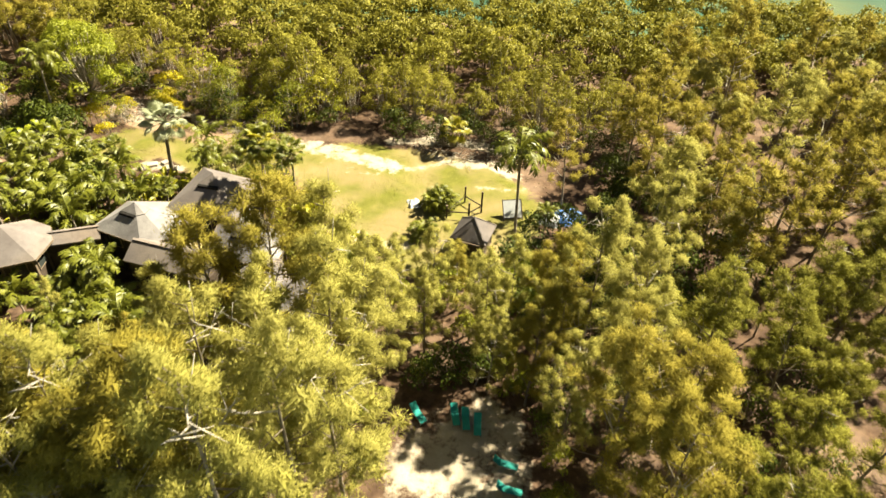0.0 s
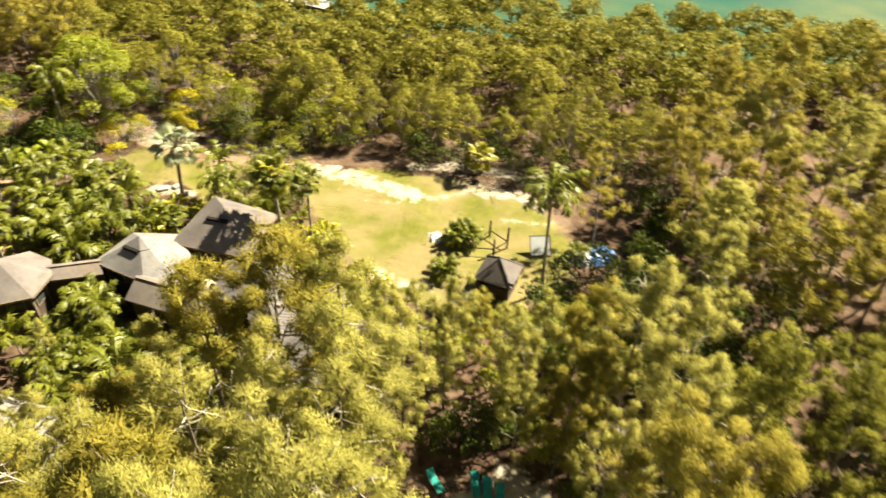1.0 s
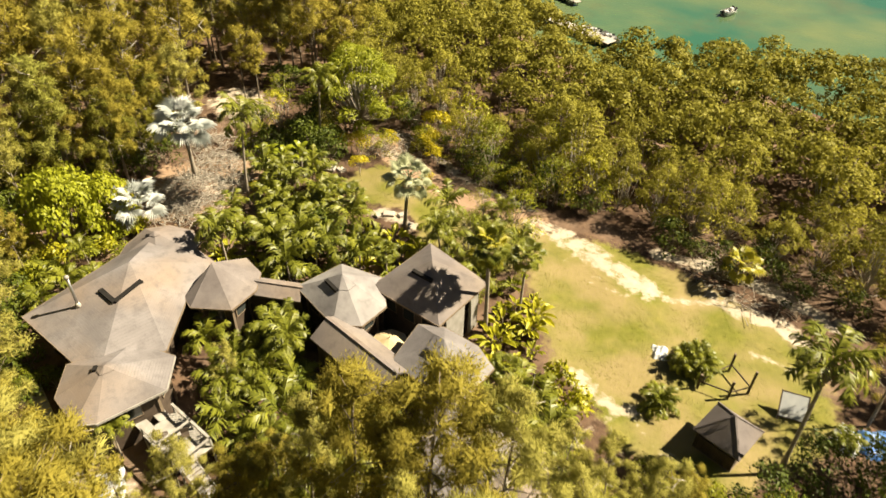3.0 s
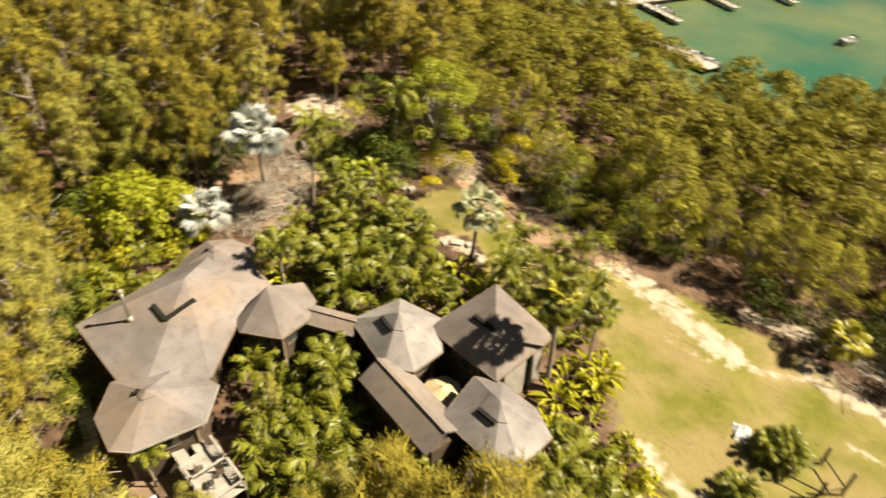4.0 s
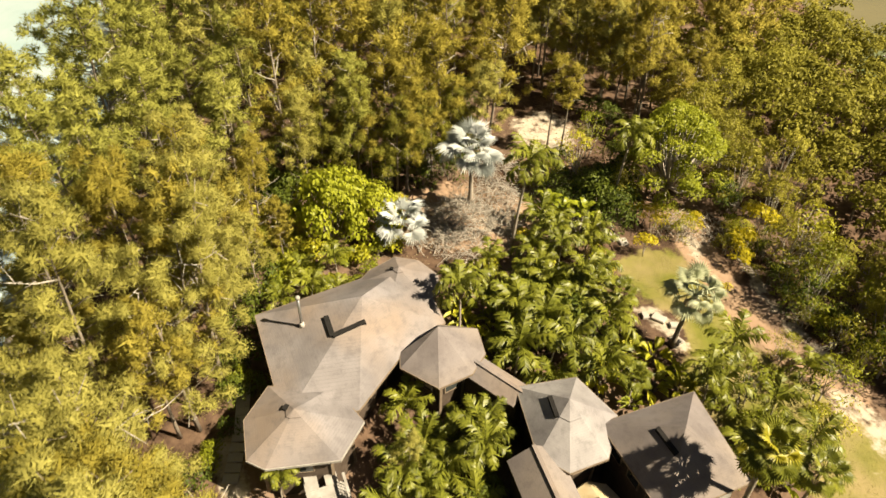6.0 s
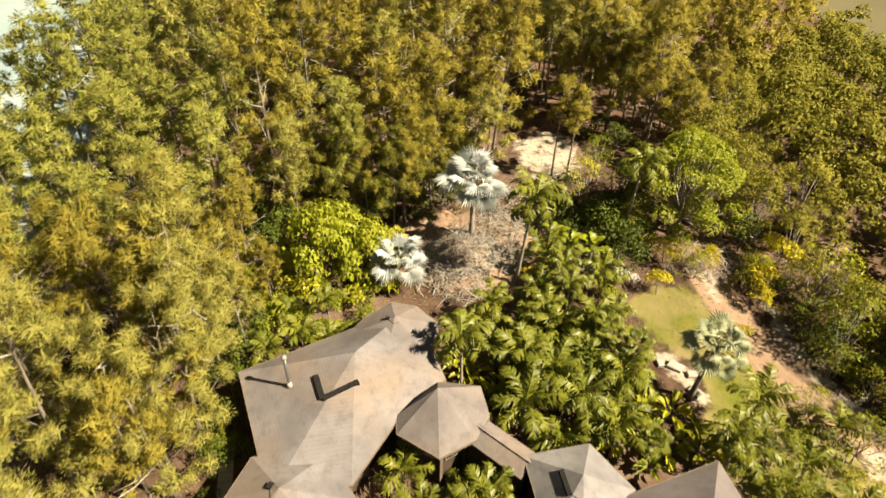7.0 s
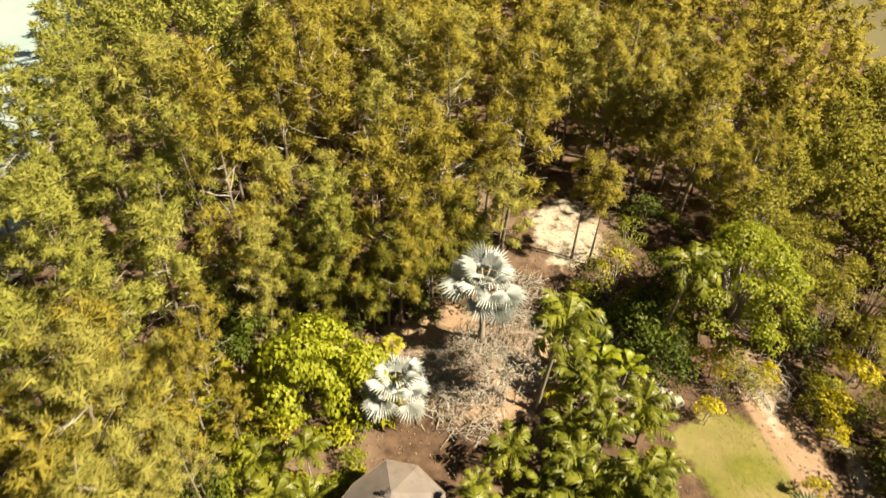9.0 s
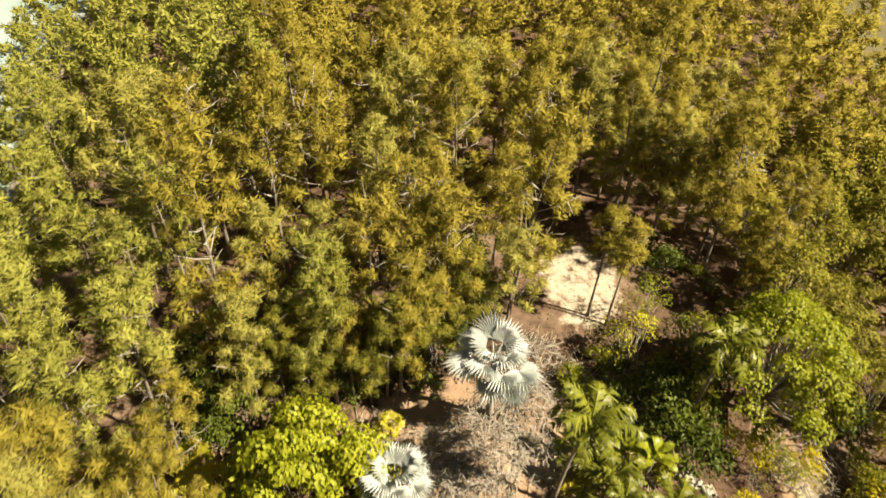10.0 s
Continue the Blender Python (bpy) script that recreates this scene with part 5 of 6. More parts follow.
fill(BUSH_DEEP, [(3.0, 48.9), (1.7, 55.6), (4.0, 59.6), (6.7, 63.6), (11.8, 63.1), (13.3, 54.5), (10.6, 47.5), (4.7, 46.1)], 2.5, 30, 0.6, 0.95)
fill(BUSH_BRIGHT, [(1.4, 51.7), (2.2, 55.6), (6.1, 57.8), (8.4, 52.2), (4.6, 48.1)], 2.4, 31, 0.8, 1.1)
fill(BUSH_BRIGHT, [(-7.3, 47.3), (-8.5, 52.9), (-3.6, 53.8), (2.3, 52.7), (2.7, 45.0), (-5.2, 43.5)], 2.2, 32, 0.6, 1.1)
fill(BUSH_GOLD, [(-65.5, 39.2), (-67.2, 45.6), (-63.6, 49.3), (-58.2, 48.6), (-56.9, 43.1), (-58.3, 37.5)], 3.4, 33, 0.7, 1.1)
fill(BUSH_BRIGHT, [(-66.5, 38.2), (-67.3, 44.6), (-62.7, 48.4), (-58.2, 46.7), (-56.5, 41.2), (-59.2, 35.6)], 2.2, 34, 0.7, 1.0)
fill(GREENCLUMP, [(-63.8, 37.3), (-58.3, 44.0), (-56.0, 41.2), (-55.6, 35.7)], 2.4, 35, 0.6, 0.9)
fill(BUSH_BRIGHT, [(-35.9, 31.4), (-27.3, 30.8), (-20.5, 34.0), (-22.7, 40.6), (-30.3, 41.2), (-35.0, 36.8)], 2.8, 36, 0.4, 0.7)
fill(ARECA, [(-30.2, 33.6), (-27.3, 32.7), (-21.5, 34.9), (-23.7, 42.5), (-30.3, 41.2), (-35.0, 37.2)], 2.6, 37, 0.9, 1.3)
fill(GREENCLUMP, [(-26.6, 44.1), (-21.7, 42.6), (-20.9, 38.8), (-26.5, 40.5)], 2.3, 38, 0.8, 1.1)
fill(BUSH_OLIVE, [(-49.3, 79.6), (-42.1, 79.7), (-36.7, 79.3), (-31.2, 78.8), (-33.1, 82.2), (-44.0, 83.9), (-51.1, 84.2)], 2.6, 39, 0.5, 1.0, sparse=0.7)
fill(BUSH_DEEP, [(-1.0, 79.7), (-14.4, 79.4), (-12.6, 82.2), (-1.1, 82.9), (10.5, 83.6), (16.6, 81.5)], 2.4, 40, 0.5, 0.9)
fill(BUSH_GOLD, [(-58.2, 62.9), (-52.8, 63.2), (-46.5, 64.4), (-49.2, 68.7), (-56.4, 70.1), (-59.9, 66.4)], 2.8, 41, 0.4, 0.8, sparse=0.8)
fill(BUSH_BRIGHT, [(-33.5, 60.7), (-27.0, 61.1), (-24.3, 65.0), (-29.0, 66.5), (-33.6, 64.3)], 2.4, 42, 0.6, 0.9)
fill(BUSH_DEEP, [(-54.7, 30.0), (-47.2, 28.2), (-46.3, 31.1), (-53.7, 32.5)], 2.6, 43, 0.4, 0.7)
# undergrowth along the edges of the woods
for n, line in enumerate(([(-39.6, 24.5), (-49.1, 28.2), (-55.6, 31.9), (-60.2, 33.7), (-66.5, 31.7)], [(-75.5, 35.3), (-77.1, 41.7), (-76.0, 48.1), (-74.1, 54.4), (-74.9, 61.4), (-79.0, 69.0)], [(-78.5, 84.1), (-71.7, 87.7), (-64.9, 88.2), (-58.1, 86.2), (-51.1, 85.1), (-43.9, 83.0), (-37.6, 81.4), (-30.3, 80.7), (-22.0, 83.1)], [(-8.8, 34.5), (-4.0, 39.2), (2.9, 41.6), (7.6, 38.4), (8.5, 30.4), (8.3, 24.3)], [(11.5, 49.5), (13.1, 57.4), (14.6, 66.2), (15.0, 75.7), (16.5, 83.3)])):
    r = random.Random(70 + n)
    for (ax, ay), (bx, by) in zip(line, line[1:]):
        k = max(1, int(math.hypot(bx - ax, by - ay) / 1.9))
        for i in range(k):
            x, y = ax + (bx - ax) * i / k + r.uniform(-1.2, 1.2), ay + (by - ay) * i / k + r.uniform(-1.2, 1.2)
            if clear(x, y, 0.5):
                (BUSH_DEEP, BUSH_BRIGHT, BUSH_DEEP)[r.randrange(3)].put(x, y, r.uniform(0.45, 0.9))
# tangle of young trees and shrubs between the track and the mangroves
TANGLE = [(-34.6, 65.2), (-28.0, 62.4), (-24.7, 64.9), (-24.4, 68.6), (-28.3, 74.6), (-33.8, 75.1), (-34.6, 69.7)]
fill(BUSH_DEEP, TANGLE, 4.6, 51, 0.3, 0.5)
fill(BUSH_BRIGHT, TANGLE, 3.8, 52, 0.35, 0.7)
fill(TREE_THIN, TANGLE, 3.6, 53, 0.5, 0.8)
fill(GREENCLUMP, TANGLE, 4.0, 54, 0.8, 1.2)
for x, y, s in ((-35.3, 78.1, 0.75), (-40.3, 80.3, 0.8), (-32.1, 78.8, 0.85), (-29.3, 78.1, 0.9), (-44.8, 82.1, 0.8), (-26.6, 79.6, 1.0), (-22.4, 81.3, 0.9), (-37.6, 78.8, 0.6), (-47.5, 81.5, 0.7), (-34.0, 83.4, 1.1)):
    TREE_THIN.put(x, y + 1.6, s * 0.7)
# low plants on the dirt west of the house, and heavy shrubs in the shade of the woods
fill(LOWFAN, [(-71.0, 37.2), (-68.2, 42.8), (-65.1, 41.0), (-63.8, 36.4), (-67.4, 34.5)], 2.3, 61, 0.7, 1.1)
fill(BUSH_BRIGHT, [(-69.2, 35.4), (-67.3, 40.1), (-62.8, 40.2), (-58.3, 36.5), (-56.5, 33.3), (-62.0, 33.6)], 2.6, 62, 0.5, 0.9)
fill(GREENCLUMP, [(-59.1, 61.1), (-55.5, 57.7), (-49.2, 58.0), (-45.5, 60.9), (-46.5, 65.3), (-52.8, 66.8), (-58.1, 65.6)], 3.6, 63, 0.9, 1.3)
fill(BUSH_GOLD, [(-54.6, 56.0), (-49.2, 56.2), (-48.3, 61.7), (-53.7, 63.2)], 2.6, 64, 0.6, 1.0)
fill(BUSH_DEEP, [(-60.8, 68.1), (-55.5, 70.1), (-52.8, 72.9), (-55.5, 75.3), (-61.6, 73.2)], 2.6, 65, 0.6, 1.0)
fill(BUSH_DEEP, [(-66.9, 67.8), (-60.8, 68.1), (-56.3, 75.3), (-60.7, 81.8), (-66.8, 79.8), (-68.6, 72.9)], 3.0, 66, 0.6, 1.05)
fill(BUSH_BRIGHT, [(-66.9, 67.8), (-60.8, 68.1), (-56.3, 75.3), (-60.7, 81.8), (-66.8, 79.8), (-68.6, 72.9)], 3.6, 67, 0.6, 1.0)
fill(TREE_THIN, [(-66.9, 71.2), (-59.8, 76.8), (-63.3, 83.3), (-70.2, 81.2)], 4.0, 68, 0.6, 0.9)
fill(BUSH_DEEP, [(-75.2, 44.5), (-71.2, 48.2), (-69.7, 55.4), (-70.9, 62.4), (-75.6, 65.7), (-75.0, 53.5)], 2.6, 69, 0.5, 0.9)
fill(LOWFAN, [(-69.0, 44.6), (-66.3, 51.0), (-67.1, 57.3), (-69.7, 57.2), (-70.8, 48.2)], 3.4, 70, 0.5, 0.8)
fill(PADDLE, [(-22.7, 60.0), (-18.8, 57.9), (-18.0, 61.2), (-21.0, 64.7), (-23.8, 65.0)], 1.8, 71, 0.6, 1.0)
fill(BUSH_BRIGHT, [(-26.5, 61.6), (-23.7, 61.3), (-22.4, 65.1), (-24.8, 68.6), (-27.1, 65.7)], 2.0, 72, 0.4, 0.7)
fill(BUSH_DEEP, [(10.6, 28.5), (13.0, 40.7), (15.4, 52.8), (27.9, 49.1), (33.7, 43.2), (25.4, 29.1)], 3.6, 73, 0.6, 1.0)
fill(BUSH_DEEP, [(-86.7, 40.7), (-76.3, 39.0), (-75.2, 48.1), (-74.0, 58.8), (-79.0, 67.3), (-85.7, 70.4)], 3.4, 74, 0.6, 1.0)
fill(BUSH_DEEP, [(8.7, 46.4), (10.8, 62.1), (14.1, 73.7), (26.3, 74.0), (30.9, 58.8), (22.5, 47.1)], 3.2, 75, 0.7, 1.15)
fill(BUSH_BRIGHT, [(-5.0, 39.6), (7.0, 40.3), (10.6, 48.5), (8.0, 58.0), (2.8, 53.7), (-1.3, 45.7)], 3.0, 76, 0.5, 0.9)


# ---- terrace below the south roof: raised white deck with balustrade and steps ----
def terrace():
    ob = thing("raised_deck", "raised white timber deck with balustrade and stairs", "deck")
    m = pose(-35.0, 33.4, 0, 0, 0, -5)
    L, W, h = 5.0, 2.9, 2.7
    for i in range(20):
        x = -L / 2 + (i + 0.5) * L / 20
        part("board", Build().box((0, 0, 0), (L / 20 - 0.012, W, 0.035)).mesh("board", WHITE_PAINT), ob, at=m @ pose(x, 0, h, 0, 0, 0))
    for x in (-L / 2 + 0.1, 0, L / 2 - 0.1):
        for y in (-W / 2 + 0.1, W / 2 - 0.1):
            part("post", Build().box((0, 0, (h + 1.0) / 2), (0.13, 0.13, h + 1.0), 0, 0.01).mesh("post", WHITE_PAINT), ob, at=m @ pose(x, y, 0))
    for y in (-W / 2 + 0.1, W / 2 - 0.1):
        part("handrail", Build().beam((-L / 2, y, h + 1.0), (L / 2, y, h + 1.0), 0.2, 0.08).mesh("handrail", WHITE_PAINT), ob, at=m)
        for i in range(18):
            x = -L / 2 + 0.2 + i * (L - 0.4) / 17
            part("baluster", Build().box((0, 0, 0.48), (0.045, 0.045, 0.96)).mesh("baluster", WHITE_PAINT), ob, at=m @ pose(x, y, h))
    for x in (-0.1, L / 2 - 0.1):
        part("handrail", Build().beam((x, -W / 2, h + 1.0), (x, W / 2, h + 1.0), 0.2, 0.08).mesh("handrail", WHITE_PAINT), ob, at=m)
    for i in range(14):
        t = (i + 0.5) / 14
        part("tread", Build().box((0, 0, 0), (0.3, 1.1, 0.04)).mesh("tread", WHITE_PAINT), ob, at=m @ pose(L / 2 + 0.15 + i * 0.27, -0.7, h - 0.18 * (i + 1)))
    for y in (-1.27, -0.13):
        part("stringer", Build().beam((L / 2, y, h - 0.1), (L / 2 + 3.9, y, h - 2.65), 0.06, 0.26).mesh("stringer", WHITE_PAINT), ob, at=m)
    for y in (-0.9, 0.5):
        part("gangway", Build().box((-L / 2 - 1.0, y, h + 0.05), (2.2, 0.9, 0.06), 0, 0.01).mesh("gangway", WHITE_PAINT), ob, at=m)


terrace()


def deck_chair(at):
    ob = thing("deck_chair", "small dark slatted chair on the white deck", "chair", at, group="chairs on the deck")
    for x in (-0.24, 0.24):
        for y in (-0.22, 0.22):
            part("leg", Build().box((x, y, 0.21), (0.05, 0.05, 0.42)).mesh("leg", DARK_TIMBER), ob)
    for i in range(4):
        part("slat", Build().box((0, -0.2 + i * 0.135, 0.43), (0.56, 0.11, 0.03), 0, 0.006).mesh("slat", DARK_TIMBER), ob)
    part("backrest", Build().box((0, 0.26, 0.68), (0.56, 0.04, 0.46), 0, 0.01).mesh("backrest", DARK_TIMBER), ob)
    return ob


c1 = deck_chair(pose(-34.6, 33.9, 2.72, 0, 0, 60))
copy_thing(c1, pose(-34.3, 32.9, 2.72, 0, 0, -30))
copy_thing(c1, pose(-35.9, 33.0, 2.72, 0, 0, 150))

# walkway west of the house, garden slabs
for n, (a, b, w) in enumerate((((-50.9, 30.6), (-46.2, 29.2), 1.1), ((-46.2, 29.2), (-42.0, 27.4), 1.2))):
    wk = thing("garden_walk", "pale concrete garden walk beside the house", "path", kind="structure")
    p, q = Vector((*a, 0)), Vector((*b, 0))
    k = int((q - p).length / 0.8)
    rz = math.degrees(math.atan2(q.y - p.y, q.x - p.x))
    for i in range(k):
        c = p.lerp(q, (i + 0.5) / k)
        part("slab", Build().box((0, 0, 0), (0.78, w, 0.14), 0, 0.02).mesh("slab", CONCRETE), wk, at=pose(c.x, c.y, gz(c.x, c.y) + 0.06, 0, 0, rz))
for x, y, w, d, rz in ((-54.6, 71.6, 1.9, 1.2, 20), (-53.1, 72.4, 1.1, 0.9, -15), (-42.0, 68.0, 1.3, 0.9, 30), (-40.6, 68.7, 0.9, 0.7, 65), (-39.0, 67.6, 1.1, 0.8, 10), (-42.9, 67.1, 0.8, 0.6, -20), (-12.3, 51.0, 1.6, 1.0, 25)):
    sl = thing("stone_slab", "pale flat stone slab lying among garden plants", "slab", pose(x, y, gz(x, y), 0, 0, rz))
    part("slab", Build().box((0, 0, 0.14), (w, d, 0.34), 0, 0.06).mesh("slab", PALE_STONE), sl)


# ---- by the hut: upright white board, tarpaulins ----
def board_stand():
    ob = thing("white_panel", "white panel in a dark frame leaning beside the hut", "panel", pose(3.1, 64.6, gz(3.1, 64.6), -48, 0, 14))
    part("panel", Build().box((0, 0, 1.35), (2.1, 0.06, 2.1), 0, 0.01).mesh("panel", WHITE_TARP), ob)
    for x in (-1.08, 1.08):
        part("post", Build().box((x, 0, 1.25), (0.1, 0.1, 2.5), 0, 0.01).mesh("post", DARK_TIMBER), ob)
    for z in (0.28, 2.43):
        part("rail", Build().box((0, 0, z), (2.06, 0.1, 0.08), 0, 0.01).mesh("rail", DARK_TIMBER), ob)


board_stand()


def tarp(name, label, x, y, w, d, h, material, seed):
    """A cloth thrown over a heap: a rumpled sheet with hanging edges."""
    rs = np.random.RandomState(seed)
    n = 18
    ob = thing(name, label, "tarpaulin", pose(x, y, gz(x, y), 0, 0, seed * 37.0))
    k = rs.uniform(0, 6, 4)
    vs = []
    for i in range(n):
        for j in range(n):
            u, v = i / (n - 1) * 2 - 1, j / (n - 1) * 2 - 1
            e = max(abs(u), abs(v))
            z = h * (1 - e ** 4) * (0.75 + 0.25 * math.sin(3 * u + k[0]) * math.cos(2.6 * v + k[1])) + 0.05 * math.sin(11 * u + k[2]) + 0.05 * math.sin(9 * v + k[3] + 3 * u)
            vs.append((u * w / 2 * (1 + 0.06 * math.sin(5 * v + k[0])), v * d / 2 * (1 + 0.06 * math.sin(6 * u + k[1])), max(0.02, z)))
    fs = [(i * n + j, (i + 1) * n + j, (i + 1) * n + j + 1, i * n + j + 1) for i in range(n - 1) for j in range(n - 1)]
    part("sheet", mesh_of("sheet", vs, fs, material, True), ob)


tarp("tarpaulin", "rumpled blue tarpaulin over a heap beneath palms", 9.4, 66.2, 3.4, 2.8, 0.9, BLUE_TARP, 1)
tarp("tarpaulin", "crumpled white sheeting over a heap beneath palms", 7.3, 65.3, 2.8, 2.2, 0.7, WHITE_TARP, 2)
tarp("tarpaulin", "crumpled white sheeting on the ground by the lawn", -8.6, 65.6, 1.8, 1.4, 0.4, WHITE_TARP, 3)
tarp("tarpaulin", "pale sheet lying below the casuarinas", -37.2, 28.6, 3.0, 2.0, 0.5, WHITE_TARP, 4)


# ---- dead wood ----
def bare_parts(seed, h, spread, levels=3, r0=0.12):
    rs = np.random.RandomState(seed)
    b = Build()
    def grow(p, d, length, rad, level):
        mid = p + d * length * 0.5 + rs.normal(size=3) * length * 0.06
        e = p + d * length
        b.tube([p, mid, e], [rad, rad * 0.8, rad * 0.5], 5 if level < 2 else 3)
        if level >= levels:
            return
        for i in range(3 + (level > 0)):
            nd = unit(d + rs.normal(size=3) * spread + np.array([0, 0, 0.15]))
            grow(p + d * length * rs.uniform(0.55, 1.0), nd, length * rs.uniform(0.5, 0.75), rad * 0.5, level + 1)
    for s in range(2):
        grow(np.array([0, 0, -0.1]), unit(np.array([rs.normal() * 0.3, rs.normal() * 0.3, 1.0])), h * 0.45, r0, 0)
    return b


def bare_tree(s):
    def make():
        ob = thing("bare_tree", "leafless grey tree with many bleached branches", "tree")
        part("trunk", bare_parts(s, 8.0, 0.6).mesh("trunk", BARK_PALE, True), ob)
        return ob
    return make


BARE = Kind([bare_tree(200 + i) for i in range(3)])
for x, y, s in ((-65.2, 57.2, 0.5), (-63.2, 59.0, 0.42), (-66.8, 59.0, 0.5), (-61.6, 56.6, 0.4), (-31.8, 76.8, 0.85), (-33.4, 75.4, 0.7), (-57.8, 87.0, 0.9), (-42.6, 86.6, 1.5), (-41.1, 87.6, 1.3), (-32.0, 77.2, 0.8), (-38.5, 80.5, 0.8), (-35.7, 79.3, 0.7), (-54.1, 86.9, 1.2), (-58.5, 81.6, 0.9), (-51.5, 75.2, 0.75), (-62.2, 62.8, 0.6), (-63.1, 56.3, 0.55), (-31.3, 41.7, 0.6),
                (-82.0, 24.2, 1.7), (-74.9, 22.2, 1.9), (-67.6, 24.1, 1.7), (-87.1, 29.8, 1.9), (-60.2, 26.1, 1.3), (-71.2, 18.2, 1.8), (-79.9, 35.3, 1.7), (-72.3, 57.5, 1.5), (-58.1, 76.0, 0.8)):
    BARE.put(x, y, s)


def brush(seed, x, y, r, n):
    """A heap of cut branches, thrown together."""
    rs = np.random.RandomState(seed)
    b = Build()
    for i in range(int(n * 1.5)):
        a, q = rs.uniform(0, 6.28), r * math.sqrt(rs.rand())
        c = np.array([x + q * math.cos(a), y + q * math.sin(a), 0.0])
        c[2] = gz(c[0], c[1]) + (1 - q / r) * 1.5 * rs.rand() + 0.06
        d = unit(np.array([rs.normal(), rs.normal(), rs.normal() * 0.35]))
        L = rs.uniform(1.0, 3.4)
        bend = rs.normal(size=3) * 0.25
        p0, p1 = c - d * L / 2, c + d * L / 2
        p0[2], p1[2] = max(p0[2], gz(c[0], c[1]) + 0.03), max(p1[2], gz(c[0], c[1]) + 0.03)
        b.tube([p0, c + bend * 0.5 + np.array([0, 0, 0.15]), p1], [rs.uniform(0.02, 0.055), 0.03, 0.012], 3)
    tagged(new("brush_heap", b.mesh("brush_heap", BARK_PALE, True)), "heap of bleached cut branches on bare dirt", "brush", kind="stuff")


brush(7, -67.6, 51.9, 3.0, 70)
brush(8, -62.2, 53.4, 2.6, 90)
brush(9, -60.3, 70.3, 3.2, 90)
brush(1, -64.0, 57.8, 4.2, 320)
brush(10, -66.0, 63.4, 3.4, 150)
brush(11, -60.6, 62.0, 2.4, 60)
brush(12, -70.0, 66.5, 3.0, 90)
brush(2, -60.0, 55.7, 3.2, 110)
brush(3, -57.7, 68.3, 3.0, 70)
brush(4, -51.5, 81.2, 3.2, 80)
brush(5, -4.9, 81.1, 6.0, 110)
brush(6, -64.7, 71.4, 4.5, 90)


def fallen(seed, x, y, n, r, material, name, label, leaf=(0.12, 0.3)):
    """Dry leaves and twigs on the ground."""
    rs = np.random.RandomState(seed)
    px, py = rs.uniform(x - r, x + r, n), rs.uniform(y - r, y + r, n)
    off = np.maximum.reduce([inside(q, px, py) for q in LAWN]) < -0.5
    px, py = px[off], py[off]
    n = len(px)
    p = np.stack([px, py, ground_z(px, py) + 0.03], 1)
    d = np.stack([rs.normal(size=n), rs.normal(size=n), np.abs(rs.normal(size=n)) * 0.3], 1)
    L = rs.uniform(*leaf, n)
    tagged(new(name, tri_mesh(name, blades(p, d, L, L * 0.5, rs), material)), label, "litter", kind="stuff")


fallen(1, -63.5, 62.7, 5000, 20, DRYLEAF, "leaf_litter", "dry brown fallen leaves on bare dirt")
fallen(2, -40.3, 79.9, 2500, 18, DRYLEAF, "leaf_litter", "dry brown fallen leaves along the track", (0.07, 0.18))
fallen(3, -4.8, 79.3, 2000, 14, DRYLEAF, "leaf_litter", "dry brown fallen leaves below the mangroves", (0.15, 0.35))

# ---- lawn grass ----
rs = np.random.RandomState(77)
px, py = rs.uniform(-54, 12, 120000), rs.uniform(55, 84, 120000)
lawn_d = np.maximum.reduce([inside(p, px, py) for p in LAWN])
keep = (lawn_d > rs.uniform(-1.0, 1.0, len(px))) & (np.minimum.reduce([near_line(l, px, py) - w for l, w in TRACKS]) > rs.uniform(-0.3, 0.6, len(px)))
px, py = px[keep], py[keep]
p = np.stack([px, py, ground_z(px, py)], 1)
d = np.stack([rs.normal(size=len(px)) * 0.5, rs.normal(size=len(px)) * 0.5, np.ones(len(px))], 1)
tall = 0.06 + 0.05 * (np.sin(px * 0.7 + 1.0) * np.sin(py * 0.9) > 0.3)
tagged(new("lawn_grass", tri_mesh("lawn_grass", spikes(p, d, tall * rs.uniform(0.7, 1.3, len(px)), 0.05, rs), GRASS, np.tile((0.0, 0.0, 1.0), (len(px), 1)))), "dry yellow-green lawn grass with taller tufts", "grass", kind="stuff")


# ---- the marina across the lagoon ----
def pontoon(name, label, a, b, w, z=0.35, piles=6):
    ob = thing(name, label, "pier")
    p, q = Vector((*a, 0)), Vector((*b, 0))
    L = (q - p).length
    rz = math.degrees(math.atan2(q.y - p.y, q.x - p.x))
    m = pose(p.x, p.y, 0, 0, 0, rz)
    k = max(4, int(L / 1.5))
    for i in range(k):
        part("deck_panel", Build().box((0, 0, 0), (L / k - 0.04, w, 0.12), 0, 0.01).mesh("deck_panel", CONCRETE), ob, at=m @ pose((i + 0.5) * L / k, 0, z))
    for i in range(piles):
        for s in (-1, 1):
            part("timber_post", Build().beam((0, 0, -2.6), (0, 0, 1.1), 0.26, sides=8).mesh("timber_post", TIMBER), ob, at=m @ pose((i + 0.5) * L / piles, s * (w / 2 - 0.12), 0))
    for s in (-1, 1):
        part("fender_rail", Build().beam((0, s * w / 2, z - 0.1), (L, s * w / 2, z - 0.1), 0.12, 0.22).mesh("fender_rail", DARK_TIMBER), ob, at=m)


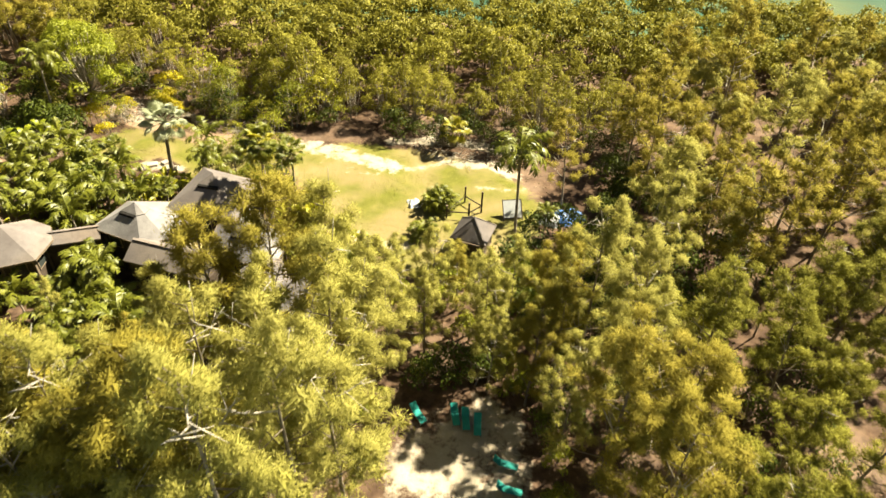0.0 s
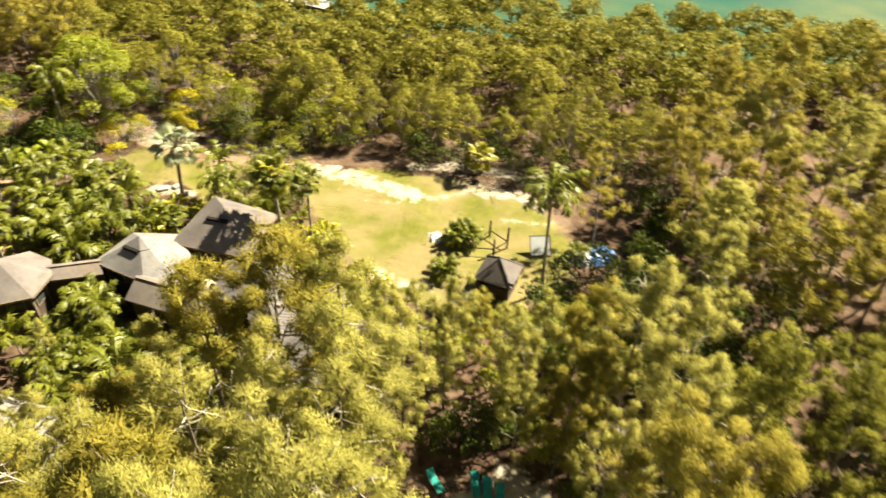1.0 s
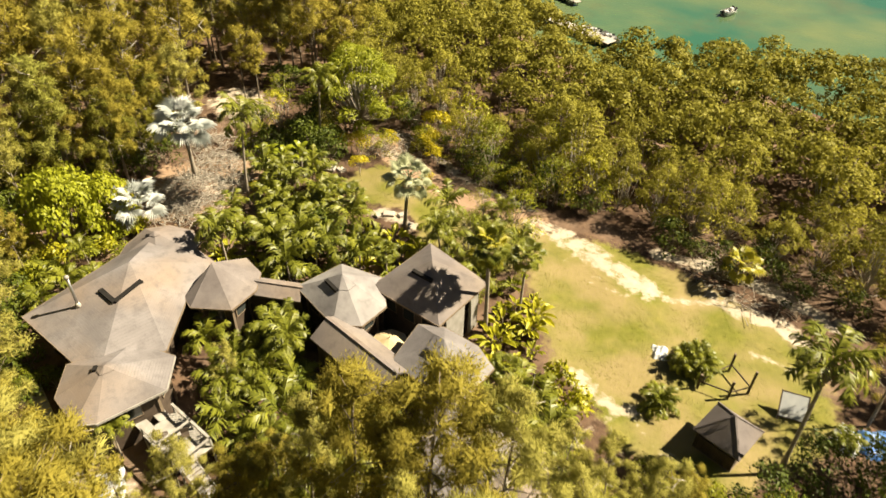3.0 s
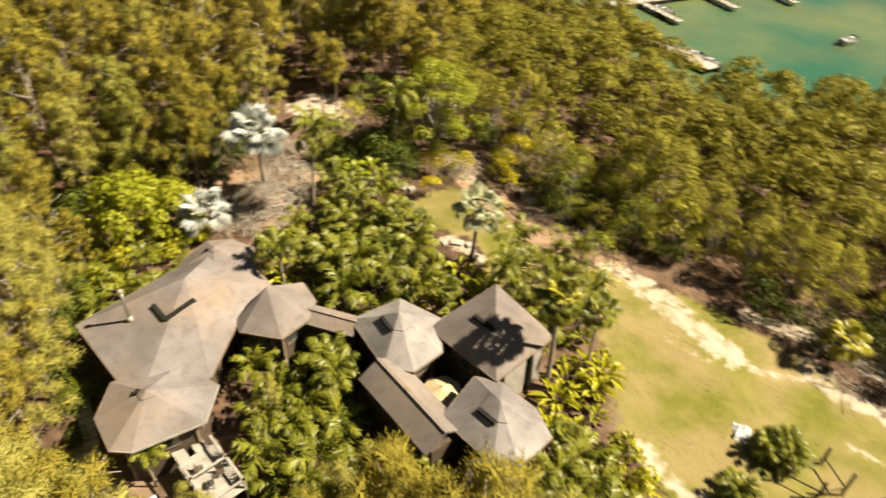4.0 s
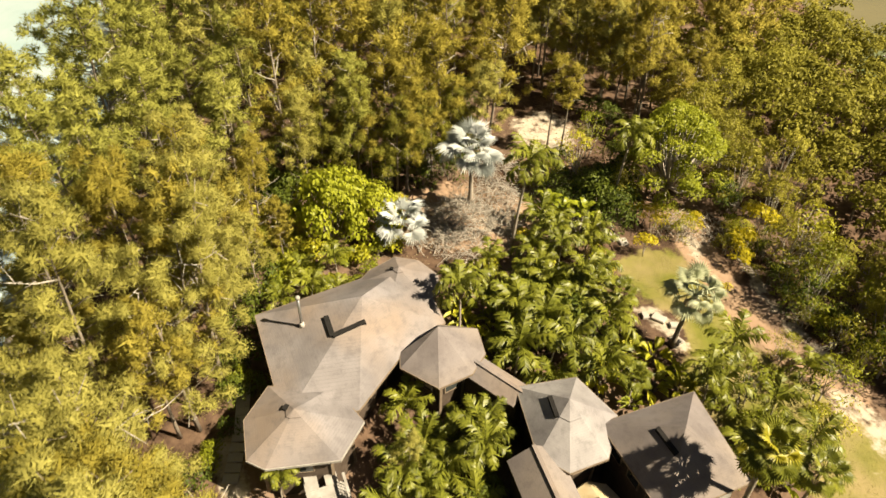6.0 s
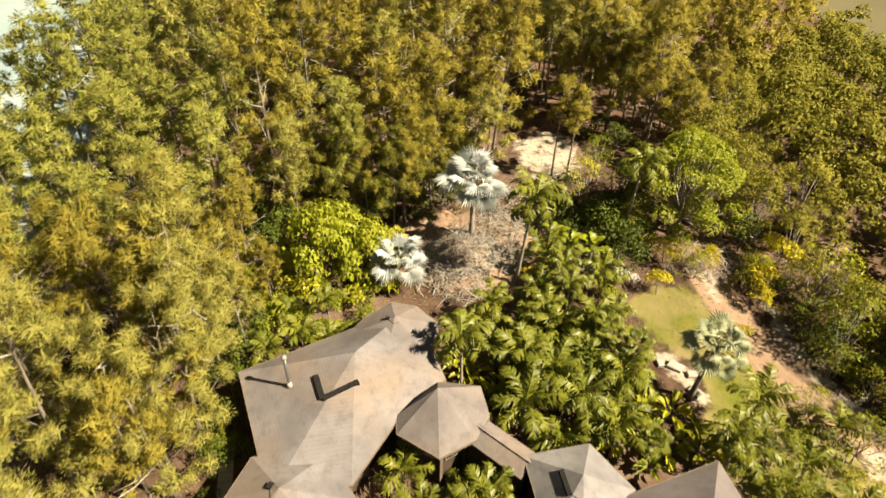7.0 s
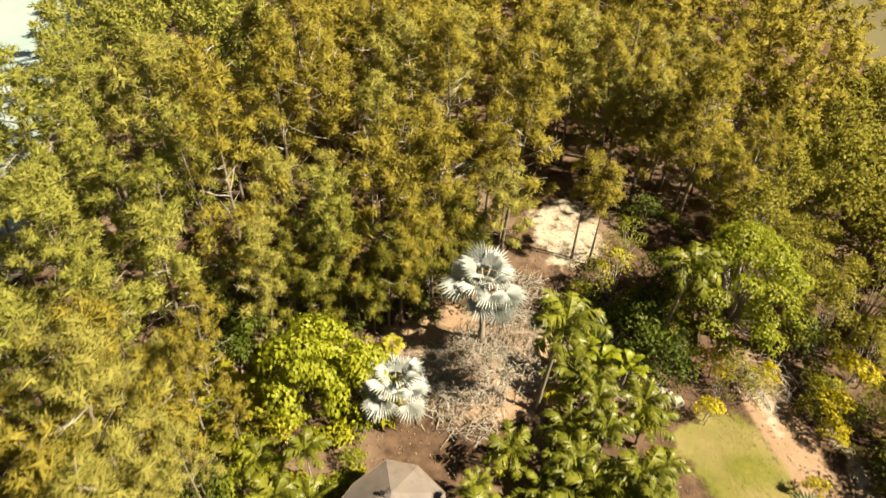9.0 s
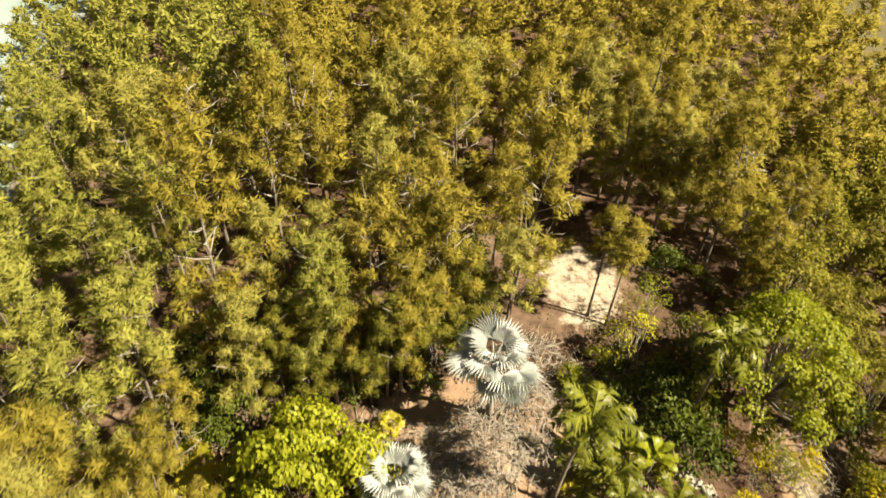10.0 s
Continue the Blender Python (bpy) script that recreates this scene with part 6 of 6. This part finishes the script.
pontoon("pier", "long pale concrete pier across the lagoon", (-74, 143), (-48, 200), 2.6, piles=14)
pontoon("finger_pier", "pale concrete finger pier of the marina", (-67.2, 154.2), (-56.9, 150.2), 1.6)
pontoon("finger_pier", "pale concrete finger pier of the marina", (-61.5, 170.0), (-52.5, 166.0), 1.6)
pontoon("finger_pier", "pale concrete finger pier of the marina", (-55.5, 183.5), (-45, 178.5), 1.6)
pontoon("quay", "pale concrete quay with timber piles at the mangroves", (-58.5, 138.3), (-42.5, 133.6), 2.6, 0.5, piles=3)


def boat(at, label, L=6.0):
    ob = thing("motor_boat", label, "boat", at)
    n = 9
    vs, fs = [], []
    for i in range(n):
        t = i / (n - 1)
        w = 0.95 * (1 - max(0, (t - 0.45) / 0.55) ** 2.2)
        x = (t - 0.5) * L
        rise = 0.25 * t * t
        for y, z in ((-w, 0.75 + rise), (-w * 0.85, 0.15 + rise * 0.6), (0, -0.25 + rise * 0.8), (w * 0.85, 0.15 + rise * 0.6), (w, 0.75 + rise)):
            vs.append((x, y, z))
    for i in range(n - 1):
        for j in range(4):
            fs.append((i * 5 + j, (i + 1) * 5 + j, (i + 1) * 5 + j + 1, i * 5 + j + 1))
    fs.append((0, 1, 2, 3, 4))
    part("hull", mesh_of("hull", vs, fs, GELCOAT, True), ob)
    part("cockpit_floor", Build().box((-0.3, 0, 0.35), (L * 0.7, 1.4, 0.06), 0, 0.01).mesh("cockpit_floor", GELCOAT), ob)
    part("console", Build().box((0.2, 0, 0.8), (0.8, 0.7, 0.9), 0, 0.08).mesh("console", GELCOAT), ob)
    part("windscreen", Build().box((0.62, 0, 1.35), (0.04, 0.66, 0.36)).mesh("windscreen", GLASS), ob)
    part("outboard", Build().box((-L / 2 - 0.25, 0, 0.75), (0.45, 0.4, 0.8), 0, 0.1).mesh("outboard", SHADE_MOTOR_BLACK), ob)
    part("bench", Build().box((-1.4, 0, 0.62), (0.5, 1.3, 0.4), 0, 0.05).mesh("bench", WHITE_TARP), ob)
    for y in (-0.8, 0.8):
        part("gunwale", Build().beam((-L / 2, y, 0.8), (L * 0.2, y, 0.92), 0.08, 0.06).mesh("gunwale", STEEL), ob)
    return ob


b1 = boat(pose(-47.5, 137.6, -0.45, 0, 0, -25), "white open motor boat moored at the quay", 6.5)
boat(pose(-44.0, 136.6, -0.45, 0, 0, -30), "white motor boat moored behind another", 5.5)
boat(pose(-30.3, 165.4, -0.45, 0, 0, 70), "small white boat at anchor in the lagoon", 4.5)
boat(pose(-62.0, 154.2, -0.45, 0, 0, -28), "white boat beside the finger pier", 6.0)
